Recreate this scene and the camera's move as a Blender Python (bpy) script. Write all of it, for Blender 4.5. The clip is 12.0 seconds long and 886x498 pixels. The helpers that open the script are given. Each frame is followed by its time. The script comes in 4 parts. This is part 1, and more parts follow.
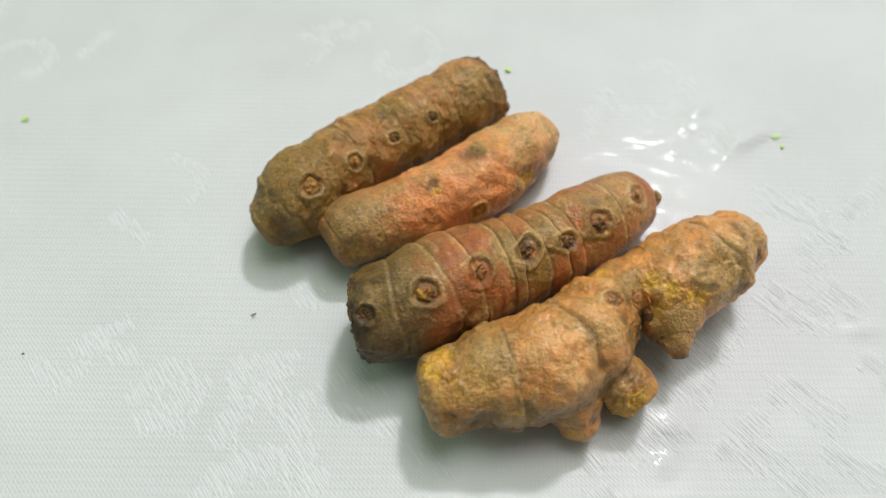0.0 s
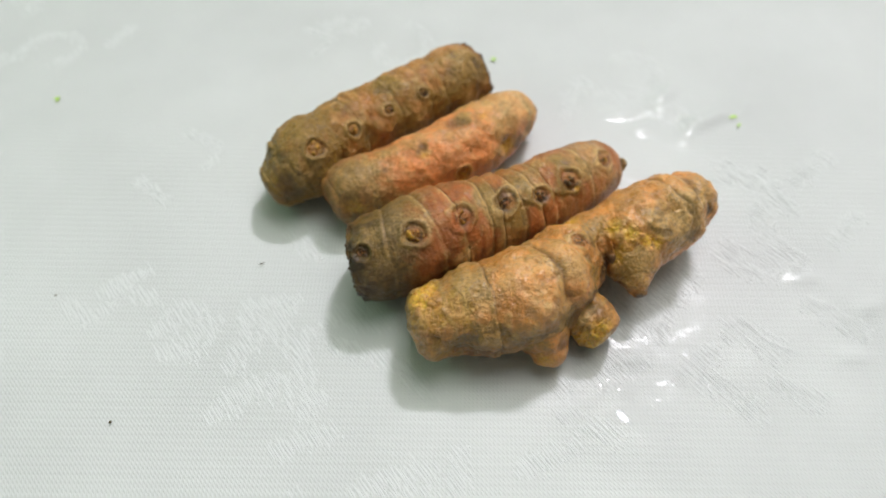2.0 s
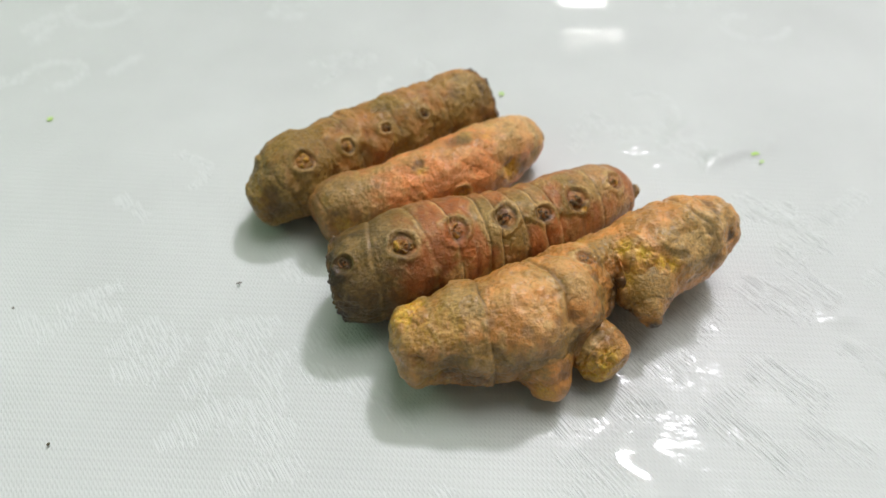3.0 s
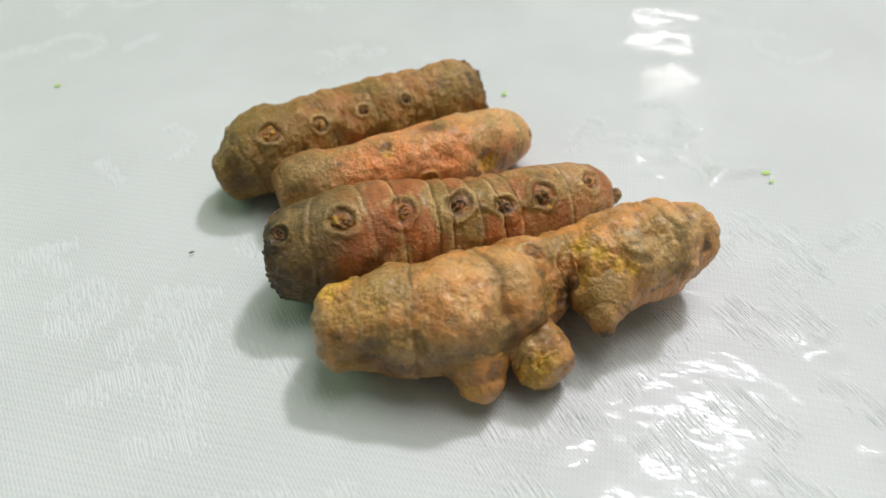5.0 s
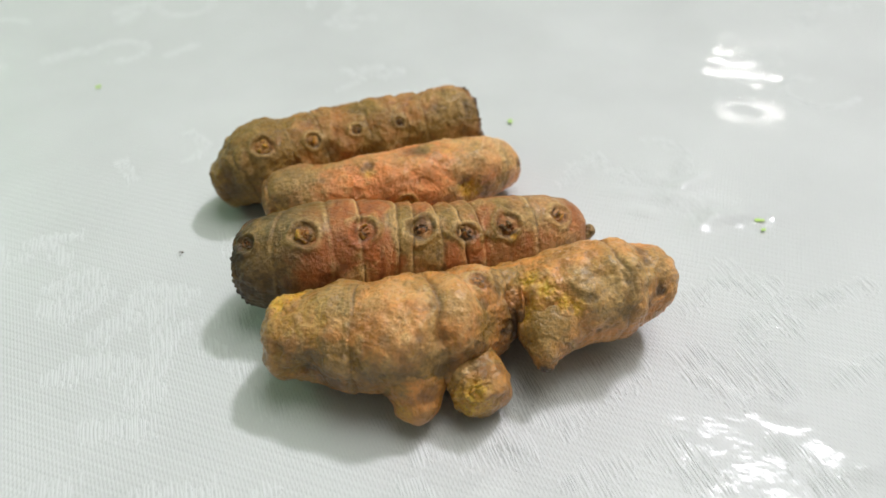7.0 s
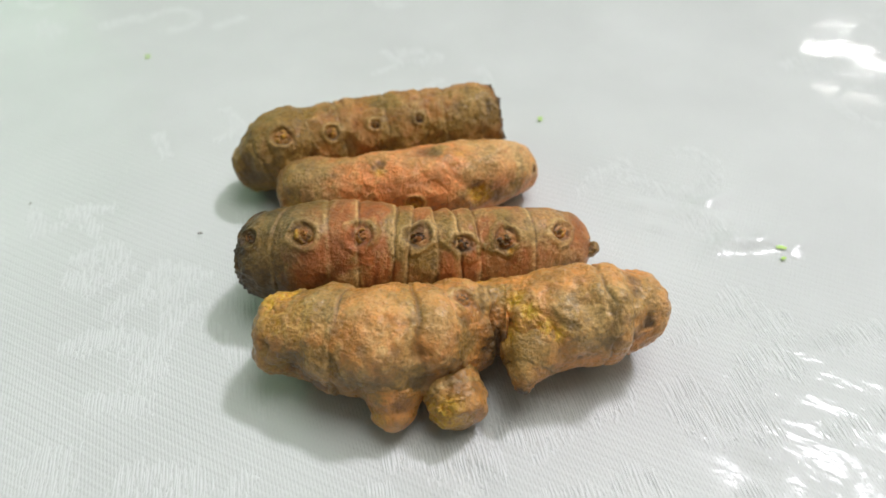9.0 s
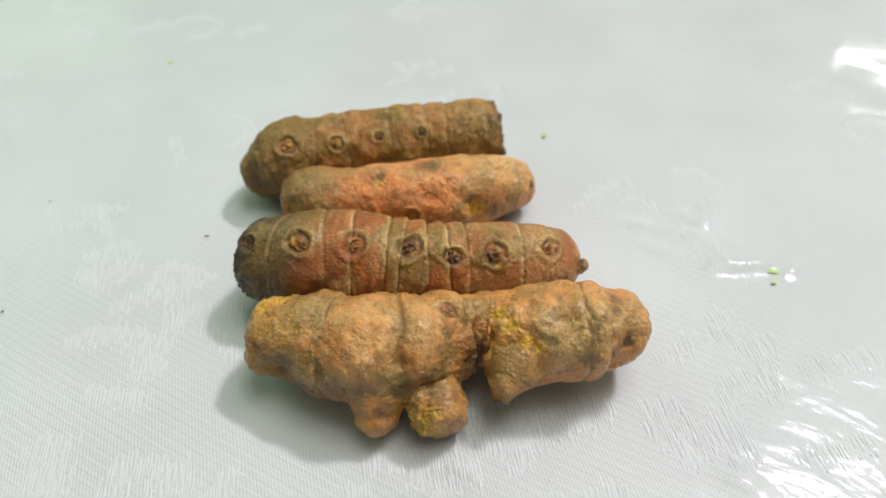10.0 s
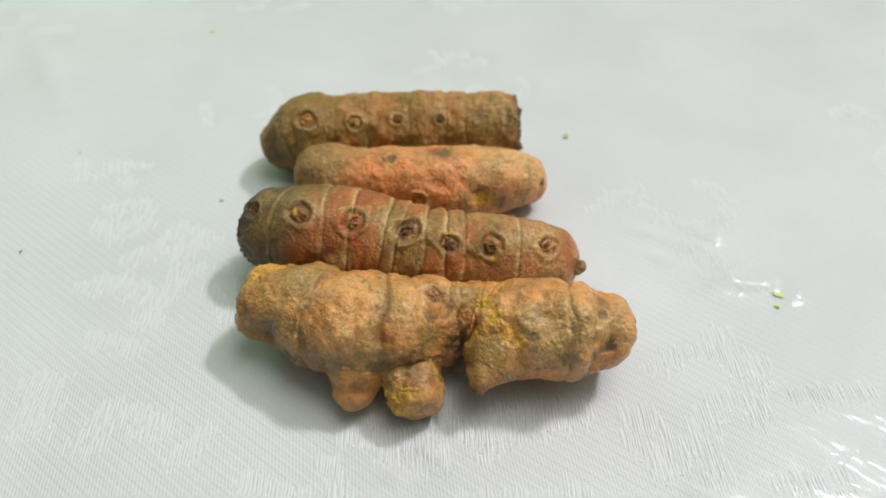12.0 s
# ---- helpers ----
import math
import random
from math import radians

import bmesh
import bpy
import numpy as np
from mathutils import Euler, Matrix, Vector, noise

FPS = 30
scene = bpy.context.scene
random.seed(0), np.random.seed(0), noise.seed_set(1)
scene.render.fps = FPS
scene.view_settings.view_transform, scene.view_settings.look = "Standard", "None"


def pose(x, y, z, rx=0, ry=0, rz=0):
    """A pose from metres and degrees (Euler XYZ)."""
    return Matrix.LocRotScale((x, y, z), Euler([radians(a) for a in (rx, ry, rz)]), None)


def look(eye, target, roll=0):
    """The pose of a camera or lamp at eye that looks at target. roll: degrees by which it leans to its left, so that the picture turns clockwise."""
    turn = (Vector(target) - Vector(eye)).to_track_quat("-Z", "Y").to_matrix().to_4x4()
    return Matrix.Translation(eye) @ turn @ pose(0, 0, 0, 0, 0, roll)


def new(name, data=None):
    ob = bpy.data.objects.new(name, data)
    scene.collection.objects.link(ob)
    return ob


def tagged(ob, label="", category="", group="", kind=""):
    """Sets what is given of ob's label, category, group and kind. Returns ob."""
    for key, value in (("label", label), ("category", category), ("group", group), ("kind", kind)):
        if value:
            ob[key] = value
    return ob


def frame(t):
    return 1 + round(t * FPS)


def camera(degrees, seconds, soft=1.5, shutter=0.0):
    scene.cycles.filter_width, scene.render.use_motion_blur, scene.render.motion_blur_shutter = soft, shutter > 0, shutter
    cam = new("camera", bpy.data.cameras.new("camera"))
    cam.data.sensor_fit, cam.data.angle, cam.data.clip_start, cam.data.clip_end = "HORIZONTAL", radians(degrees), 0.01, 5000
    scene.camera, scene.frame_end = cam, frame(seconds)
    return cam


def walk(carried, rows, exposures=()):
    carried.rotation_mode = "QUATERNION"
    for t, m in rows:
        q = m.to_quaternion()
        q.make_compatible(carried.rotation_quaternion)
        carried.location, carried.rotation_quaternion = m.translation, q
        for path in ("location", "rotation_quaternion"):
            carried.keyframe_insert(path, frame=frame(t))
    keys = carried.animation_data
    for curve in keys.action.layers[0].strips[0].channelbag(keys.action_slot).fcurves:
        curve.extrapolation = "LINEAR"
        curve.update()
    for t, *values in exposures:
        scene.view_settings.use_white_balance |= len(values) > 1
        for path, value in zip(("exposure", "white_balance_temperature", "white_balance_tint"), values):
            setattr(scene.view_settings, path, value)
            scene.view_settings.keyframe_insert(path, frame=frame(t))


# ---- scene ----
cam = camera(65.24, 12.0)
PATH = [
    (0, (0.00446, 0.01554, 0.14517), (0.00132, 0.10156, 0.01029), -0.88),
    (0.5, (0.00492, 0.01578, 0.14558), (0.00138, 0.10197, 0.01082), -1.10),
    (1, (0.00547, 0.01487, 0.14554), (0.00199, 0.10153, 0.01108), -1.28),
    (1.5, (0.00954, 0.00832, 0.14517), (0.00612, 0.09664, 0.01180), -1.35),
    (2, (0.00826, -0.01111, 0.15102), (0.00499, 0.08082, 0.02011), -0.52),
    (2.2, (0.00969, -0.01622, 0.14798), (0.00615, 0.08032, 0.02043), -0.30),
    (2.5, (0.01005, -0.01787, 0.14094), (0.00588, 0.08280, 0.01665), 0.11),
    (3, (0.01474, -0.01472, 0.12790), (0.00608, 0.09372, 0.01057), -0.59),
    (3.5, (0.02138, -0.01692, 0.12246), (0.00994, 0.09684, 0.01053), -0.64),
    (3.7, (0.02351, -0.01752, 0.12023), (0.01087, 0.09804, 0.01029), -0.77),
    (5.3, (0.04447, -0.01024, 0.11376), (0.01592, 0.10053, 0.00188), -1.35),
    (5.5, (0.04748, -0.00938, 0.11452), (0.01639, 0.10097, 0.00291), -1.88),
    (6, (0.05231, -0.00858, 0.11538), (0.01768, 0.10174, 0.00478), -1.69),
    (6.5, (0.05686, -0.00798, 0.11485), (0.01877, 0.10161, 0.00467), -1.61),
    (7, (0.06289, -0.00685, 0.11753), (0.02176, 0.10257, 0.00828), -1.53),
    (7.2, (0.06409, -0.00553, 0.11838), (0.02228, 0.10321, 0.00871), -1.60),
    (8.8, (0.07365, 0.00499, 0.12519), (0.02148, 0.10230, 0.00940), -3.00),
    (9, (0.07484, 0.00630, 0.12604), (0.02152, 0.10264, 0.00996), -2.83),
    (9.5, (0.07919, 0.00883, 0.13069), (0.02225, 0.10383, 0.01522), -3.17),
    (10, (0.08310, 0.00869, 0.13013), (0.02374, 0.10265, 0.01503), -3.11),
    (10.5, (0.08872, 0.01043, 0.12815), (0.02968, 0.10294, 0.01172), -2.17),
    (11, (0.08736, 0.00928, 0.13200), (0.02809, 0.10040, 0.01459), -0.93),
    (11.5, (0.09060, 0.01103, 0.13028), (0.02688, 0.10089, 0.01424), -0.43),
    (12, (0.09296, 0.01234, 0.12892), (0.02563, 0.10040, 0.01355), -0.70),
]
walk(cam, [(t, look(eye, target, roll)) for t, eye, target, roll in PATH])
cam.data.dof.use_dof = True
cam.data.dof.focus_distance = 0.142
cam.data.dof.aperture_fstop = 11.5

# ---- light ----
world = bpy.data.worlds.new("world")
scene.world = world
world.use_nodes = True
sky = world.node_tree.nodes.new("ShaderNodeTexSky")
sky.sky_type, sky.sun_disc = "NISHITA", False
sky.sun_elevation, sky.sun_rotation = radians(48), radians(17)
world.node_tree.links.new(sky.outputs[0], world.node_tree.nodes["Background"].inputs[0])
world.node_tree.nodes["Background"].inputs[1].default_value = 0.1


def area_lamp(name, eye, target, sx, sy, watts, colour):
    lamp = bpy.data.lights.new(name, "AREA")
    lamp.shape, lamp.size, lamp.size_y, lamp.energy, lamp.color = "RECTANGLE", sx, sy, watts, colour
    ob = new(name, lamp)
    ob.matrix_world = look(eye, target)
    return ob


area_lamp("transom_daylight", (0.53, 1.26, 1.83), (0.03, 0.09, 0), 0.24, 0.2, 40.0, (1.02, 0.99, 1.06))
area_lamp("louvre_daylight", (0.195, 1.27, 0.515), (0.195, 0, 0.515), 0.2, 0.22, 4.4, (1.0, 0.98, 0.95))
area_lamp("garden_daylight", (-0.79, 0.33, 0.42), (0, 0.33, 0.3), 0.5, 0.4, 1.0, (0.42, 1.0, 0.38))
# unseen overhead fill, added to lighten the tops and the cast shadows
area_lamp("overhead_fill", (0.38, 0.58, 2.15), (0.38, 0.58, 0), 1.14, 1.14, 23.0, (1.0, 1.0, 0.92))


# ---- materials ----
def material(name):
    m = bpy.data.materials.new(name)
    m.use_nodes = True
    t = m.node_tree
    return m, t.nodes, t.links, t.nodes["Principled BSDF"]


def node(nodes, kind, **values):
    n = nodes.new(kind)
    for key, value in values.items():
        if key in n.inputs:
            n.inputs[key].default_value = value
    return n


def plain(name, colour, rough=0.6, scale=30.0, vary=0.06, metal=0.0):
    m, nodes, links, bsdf = material(name)
    co = nodes.new("ShaderNodeTexCoord")
    nz = node(nodes, "ShaderNodeTexNoise", Scale=scale, Detail=5.0)
    links.new(co.outputs["Object"], nz.inputs["Vector"])
    ramp = nodes.new("ShaderNodeValToRGB")
    ramp.color_ramp.elements[0].color = (*[c * (1 - vary) for c in colour], 1)
    ramp.color_ramp.elements[1].color = (*[min(1, c * (1 + vary)) for c in colour], 1)
    links.new(nz.outputs["Fac"], ramp.inputs[0])
    links.new(ramp.outputs[0], bsdf.inputs["Base Color"])
    bump = node(nodes, "ShaderNodeBump", Strength=0.15, Distance=0.0007)
    links.new(nz.outputs["Fac"], bump.inputs["Height"])
    links.new(bump.outputs[0], bsdf.inputs["Normal"])
    bsdf.inputs["Roughness"].default_value = rough
    bsdf.inputs["Metallic"].default_value = metal
    return m


WALL_GREEN = plain("pale_green_plaster", (0.34, 0.42, 0.32), 0.8)
WALL_WHITE = plain("grey_plaster", (0.33, 0.32, 0.3), 0.8)
CEILING = plain("ceiling_paint", (0.6, 0.6, 0.58), 0.85)
FLOOR = plain("floor_tile", (0.25, 0.21, 0.18), 0.4)
TIMBER = plain("table_timber", (0.3, 0.19, 0.1), 0.5)
LOUVRE = plain("louvre_slat", (0.25, 0.26, 0.25), 0.5)
CRUMB = plain("dark_crumb", (0.08, 0.06, 0.03), 0.8, 3000)
GREENFLECK = plain("green_dye", (0.45, 0.66, 0.16), 0.5, 2000)


def cloth_material():
    """White damask: satin ribs and a fine dotted weave under a clear, slightly rumpled glossy film."""
    m, nodes, links, bsdf = material("white_damask")
    co = nodes.new("ShaderNodeTexCoord")

    def wave(scale, direction, distort=0.8):
        n = node(nodes, "ShaderNodeTexWave", Scale=scale, Distortion=distort, Detail=2.0)
        n.bands_direction = direction
        links.new(co.outputs["Object"], n.inputs["Vector"])
        return n.outputs["Fac"]

    def noise_at(scale, detail=5.0, stretch=None):
        n = node(nodes, "ShaderNodeTexNoise", Scale=scale, Detail=detail)
        src = co.outputs["Object"]
        if stretch:
            mp = nodes.new("ShaderNodeMapping")
            mp.inputs["Rotation"].default_value = (0, 0, radians(stretch[0]))
            mp.inputs["Scale"].default_value = (stretch[1], 1, 1)
            links.new(src, mp.inputs["Vector"])
            src = mp.outputs[0]
        links.new(src, n.inputs["Vector"])
        return n.outputs["Fac"]

    def maths(op, a, b):
        n = nodes.new("ShaderNodeMath")
        n.operation = op
        for k, v in enumerate((a, b)):
            if isinstance(v, float):
                n.inputs[k].default_value = v
            else:
                links.new(v, n.inputs[k])
        return n.outputs[0]
    ribs = wave(172.0, "Y")
    dots = maths("MULTIPLY", wave(640.0, "DIAGONAL"), wave(330.0, "X"))
    weave = maths("ADD", maths("MULTIPLY", ribs, 0.38), dots)
    weave = maths("ADD", weave, maths("MULTIPLY", noise_at(2500.0, 2.0), 0.6))
    bump = node(nodes, "ShaderNodeBump", Strength=0.5, Distance=0.00016)
    links.new(weave, bump.inputs["Height"])
    links.new(bump.outputs[0], bsdf.inputs["Normal"])
    ramp = nodes.new("ShaderNodeValToRGB")
    ramp.color_ramp.elements[0].position, ramp.color_ramp.elements[1].position = 0.3, 0.75
    ramp.color_ramp.elements[0].color = (0.54, 0.552, 0.556, 1)
    ramp.color_ramp.elements[1].color = (0.605, 0.618, 0.623, 1)
    links.new(noise_at(24.0, 6.0), ramp.inputs[0])
    links.new(ramp.outputs[0], bsdf.inputs["Base Color"])
    bsdf.inputs["Roughness"].default_value = 0.6
    bsdf.inputs["Coat Weight"].default_value = 0.32
    bsdf.inputs["Coat Roughness"].default_value = 0.085
    film = maths("ADD", maths("MULTIPLY", noise_at(130.0, 3.0, (40, 0.45)), 0.8), maths("MULTIPLY", noise_at(650.0, 1.0, (40, 0.5)), 0.1))
    broad = node(nodes, "ShaderNodeMapRange")
    broad.inputs[1].default_value, broad.inputs[2].default_value = -0.14, -0.09
    broad.inputs[3].default_value, broad.inputs[4].default_value = 0.05, 1.0
    reach = nodes.new("ShaderNodeSeparateXYZ")
    links.new(co.outputs["Object"], reach.inputs[0])
    links.new(maths("ADD", maths("MULTIPLY", noise_at(18.0, 3.0), 0.09), maths("MULTIPLY", reach.outputs[1], -1.0)), broad.inputs[0])
    # a taut, smooth spot of the film beside the front rhizome
    away = nodes.new("ShaderNodeVectorMath")
    away.operation = "DISTANCE"
    away.inputs[1].default_value = (0.0460, 0.0500, 0)
    links.new(co.outputs["Object"], away.inputs[0])
    taut = node(nodes, "ShaderNodeMapRange")
    taut.inputs[1].default_value, taut.inputs[2].default_value = 0.005, 0.011
    links.new(away.outputs["Value"], taut.inputs[0])
    broad_out = maths("MULTIPLY", broad.outputs[0], taut.outputs[0])
    gloss = nodes.new("ShaderNodeMapRange")
    gloss.inputs[3].default_value, gloss.inputs[4].default_value = 0.025, 0.15
    links.new(broad_out, gloss.inputs[0])
    links.new(gloss.outputs[0], bsdf.inputs["Coat Roughness"])
    amount = nodes.new("ShaderNodeMapRange")
    amount.inputs[3].default_value, amount.inputs[4].default_value = 0.36, 0.16
    links.new(broad_out, amount.inputs[0])
    links.new(amount.outputs[0], bsdf.inputs["Coat Weight"])
    coat = node(nodes, "ShaderNodeBump", Distance=0.00075)
    links.new(broad_out, coat.inputs["Strength"])
    links.new(film, coat.inputs["Height"])
    links.new(coat.outputs[0], bsdf.inputs["Coat Normal"])
    return m


def skin_material(name, olive, orange, gloss=0.4, sheen=0.2):
    """Rhizome skin: r of the attribute is how bare and orange it is, g raw yellow flesh, b dark bark and painted shade.
    """
    m, nodes, links, bsdf = material(name)
    co = nodes.new("ShaderNodeTexCoord")
    att = nodes.new("ShaderNodeAttribute")
    att.attribute_name = "skin"
    sep = nodes.new("ShaderNodeSeparateColor")
    links.new(att.outputs["Color"], sep.inputs[0])
    fine = node(nodes, "ShaderNodeTexNoise", Scale=1150.0, Detail=8.0, Roughness=0.75)
    mid = node(nodes, "ShaderNodeTexNoise", Scale=230.0, Detail=6.0, Roughness=0.65)
    for n in (fine, mid):
        links.new(co.outputs["Object"], n.inputs["Vector"])

    def mix(a, b, fac):
        x = nodes.new("ShaderNodeMix")
        x.data_type = "RGBA"
        for socket, value in ((x.inputs[6], a), (x.inputs[7], b), (x.inputs[0], fac)):
            if hasattr(value, "links"):
                links.new(value, socket)
            else:
                socket.default_value = value if isinstance(value, float) else (*value, 1)
        return x.outputs[2]

    def remap(src, lo, hi):
        x = nodes.new("ShaderNodeMapRange")
        x.inputs[1].default_value, x.inputs[2].default_value = lo, hi
        links.new(src, x.inputs[0])
        return x.outputs[0]

    dusty = mix(tuple(c * 0.5 for c in olive), tuple(min(1, c * 1.4) for c in olive), remap(fine.outputs["Fac"], 0.33, 0.67))
    bare = mix(tuple(c * 0.68 for c in orange), tuple(min(1, c * 1.3) for c in orange), remap(mid.outputs["Fac"], 0.34, 0.66))
    add = nodes.new("ShaderNodeMath")
    add.operation = "MULTIPLY_ADD"
    add.inputs[1].default_value, add.inputs[2].default_value = 0.9, -0.45
    links.new(fine.outputs["Fac"], add.inputs[0])
    tone = nodes.new("ShaderNodeMath")
    tone.operation, tone.use_clamp = "ADD", True
    links.new(sep.outputs[0], tone.inputs[0])
    links.new(add.outputs[0], tone.inputs[1])
    body = mix(dusty, bare, tone.outputs[0])
    flesh = mix((0.56, 0.175, 0.012), (0.88, 0.56, 0.06), remap(fine.outputs["Fac"], 0.36, 0.6))
    body = mix(body, flesh, sep.outputs[1])
    # alpha: pale flecks of the skin, and highlights painted as pale colour
    dust_lit = nodes.new("ShaderNodeMath")
    dust_lit.operation, dust_lit.use_clamp = "MULTIPLY", True
    links.new(att.outputs["Alpha"], dust_lit.inputs[0])
    links.new(remap(fine.outputs["Fac"], 0.3, 0.6), dust_lit.inputs[1])
    body = mix(body, (0.86, 0.56, 0.23), dust_lit.outputs[0])
    speck = node(nodes, "ShaderNodeTexNoise", Scale=1700.0, Detail=3.0)
    links.new(co.outputs["Object"], speck.inputs["Vector"])
    fleck_ = nodes.new("ShaderNodeMath")
    fleck_.operation = "MULTIPLY"
    fleck_.inputs[1].default_value = 0.3
    links.new(remap(speck.outputs["Fac"], 0.57, 0.66), fleck_.inputs[0])
    body = mix(body, tuple(c * 0.35 for c in olive), fleck_.outputs[0])
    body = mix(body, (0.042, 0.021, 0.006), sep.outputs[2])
    links.new(body, bsdf.inputs["Base Color"])
    bump = node(nodes, "ShaderNodeBump", Strength=0.85, Distance=0.0005)
    relief = nodes.new("ShaderNodeMath")
    relief.operation = "ADD"
    links.new(fine.outputs["Fac"], relief.inputs[0])
    links.new(speck.outputs["Fac"], relief.inputs[1])
    links.new(relief.outputs[0], bump.inputs["Height"])
    links.new(bump.outputs[0], bsdf.inputs["Normal"])
    worn = nodes.new("ShaderNodeMapRange")
    worn.inputs[1].default_value, worn.inputs[2].default_value = 0.35, 0.65
    worn.inputs[3].default_value, worn.inputs[4].default_value = gloss - 0.06, gloss + 0.2
    links.new(mid.outputs["Fac"], worn.inputs[0])
    links.new(worn.outputs[0], bsdf.inputs["Roughness"])
    bsdf.inputs["Specular IOR Level"].default_value = sheen
    bsdf.inputs["Coat Weight"].default_value = sheen * 0.5
    bsdf.inputs["Coat Roughness"].default_value = 0.32
    return m


CLOTH = cloth_material()
THREAD = plain("white_satin_thread", (0.60, 0.612, 0.618), 0.5, 400.0, 0.03)
SKIN_OLIVE = skin_material("olive_brown_skin", (0.31, 0.178, 0.036), (0.46, 0.185, 0.045), 0.36, 0.35)
SKIN_PINK = skin_material("pinkish_orange_skin", (0.46, 0.26, 0.07), (0.76, 0.26, 0.075), 0.36, 0.42)
SKIN_RED = skin_material("ringed_red_brown_skin", (0.30, 0.172, 0.037), (0.40, 0.12, 0.028), 0.34, 0.4)
SKIN_TAN = skin_material("tan_orange_skin", (0.40, 0.215, 0.044), (0.66, 0.265, 0.056), 0.26, 0.6)





# ---- mesh helpers ----
def part(name, bm, mat, parent=None, label=""):
    me = bpy.data.meshes.new(name)
    bm.to_mesh(me)
    bm.free()
    me.materials.append(mat)
    ob = new(name, me)
    if parent:
        ob.parent = parent
    return tagged(ob, label)


def box(bm, lo, hi):
    c = [(a + b) / 2 for a, b in zip(lo, hi)]
    d = [b - a for a, b in zip(lo, hi)]
    return bmesh.ops.create_cube(bm, size=1, matrix=Matrix.Translation(c) @ Matrix.Diagonal((*d, 1)))


def grid_mesh(name, verts, nu, nv, mat, closed, skin=None):
    """A sheet of nu rows by nv columns; closed joins the columns to a tube."""
    i, j = np.meshgrid(np.arange(nu - 1), np.arange(nv if closed else nv - 1), indexing="ij")
    k = (j + 1) % nv
    faces = np.stack([i * nv + j, i * nv + k, (i + 1) * nv + k, (i + 1) * nv + j], -1).reshape(-1, 4)
    me = bpy.data.meshes.new(name)
    me.vertices.add(len(verts))
    me.vertices.foreach_set("co", np.asarray(verts, np.float32).ravel())
    me.loops.add(faces.size)
    me.loops.foreach_set("vertex_index", faces.ravel().astype(np.int32))
    me.polygons.add(len(faces))
    me.polygons.foreach_set("loop_start", np.arange(0, faces.size, 4, dtype=np.int32))
    me.polygons.foreach_set("loop_total", np.full(len(faces), 4, np.int32))
    me.polygons.foreach_set("use_smooth", np.ones(len(faces), bool))
    me.update(calc_edges=True)
    me.materials.append(mat)
    if skin is not None:
        layer = me.color_attributes.new("skin", "FLOAT_COLOR", "POINT")
        layer.data.foreach_set("color", (skin if skin.shape[1] == 4 else np.column_stack([skin, np.zeros(len(skin))])).astype(np.float32).ravel())
    return me


def hashed(ix, iy, iz, seed):
    h = (ix * 374761393 + iy * 668265263 + iz * 2147483647 + seed * 1274126177) & 0xFFFFFFFF
    h = ((h ^ (h >> 13)) * 1274126177) & 0xFFFFFFFF
    h = ((h ^ (h >> 16)) * 2246822519) & 0xFFFFFFFF
    return ((h ^ (h >> 15)) & 0xFFFFFF) / 0xFFFFFF * 2 - 1


def lumps(p, scale, seed=0, octaves=3, gain=0.5):
    """Smooth noise, -1 to 1, at the points p."""
    total, amp, norm = np.zeros(len(p)), 1.0, 0.0
    for o in range(octaves):
        q = p * scale * 2 ** o + 37.7 * (o + 1)
        i = np.floor(q).astype(np.int64)
        f = q - i
        f = f * f * f * (f * (f * 6 - 15) + 10)
        v = np.zeros(len(p))
        for dx in (0, 1):
            for dy in (0, 1):
                for dz in (0, 1):
                    w = (f[:, 0] if dx else 1 - f[:, 0]) * (f[:, 1] if dy else 1 - f[:, 1]) * (f[:, 2] if dz else 1 - f[:, 2])
                    v += w * hashed(i[:, 0] + dx, i[:, 1] + dy, i[:, 2] + dz, seed + o)
        total += amp * v
        norm += amp
        amp *= gain
    return total / norm


def spline(stations, u):
    """Catmull-Rom through the stations (x, y, z, r) at u from 0 to 1, even in length."""
    P = np.array(stations, float)
    P = np.vstack([2 * P[0] - P[1], P, 2 * P[-1] - P[-2]])
    n = len(P) - 3
    fine = np.linspace(0, n - 1e-6, 60 * n)

    def at(w):
        i = np.floor(w).astype(int)
        f = (w - i)[:, None]
        a, b, c, d = P[i], P[i + 1], P[i + 2], P[i + 3]
        return 0.5 * (2 * b + (c - a) * f + (2 * a - 5 * b + 4 * c - d) * f * f + (3 * b - a - 3 * c + d) * f ** 3)
    q = at(fine)
    run = np.concatenate([[0], np.cumsum(np.linalg.norm(np.diff(q[:, :3], axis=0), axis=1))])
    return at(np.interp(np.asarray(u) * run[-1], run, fine)), run[-1]


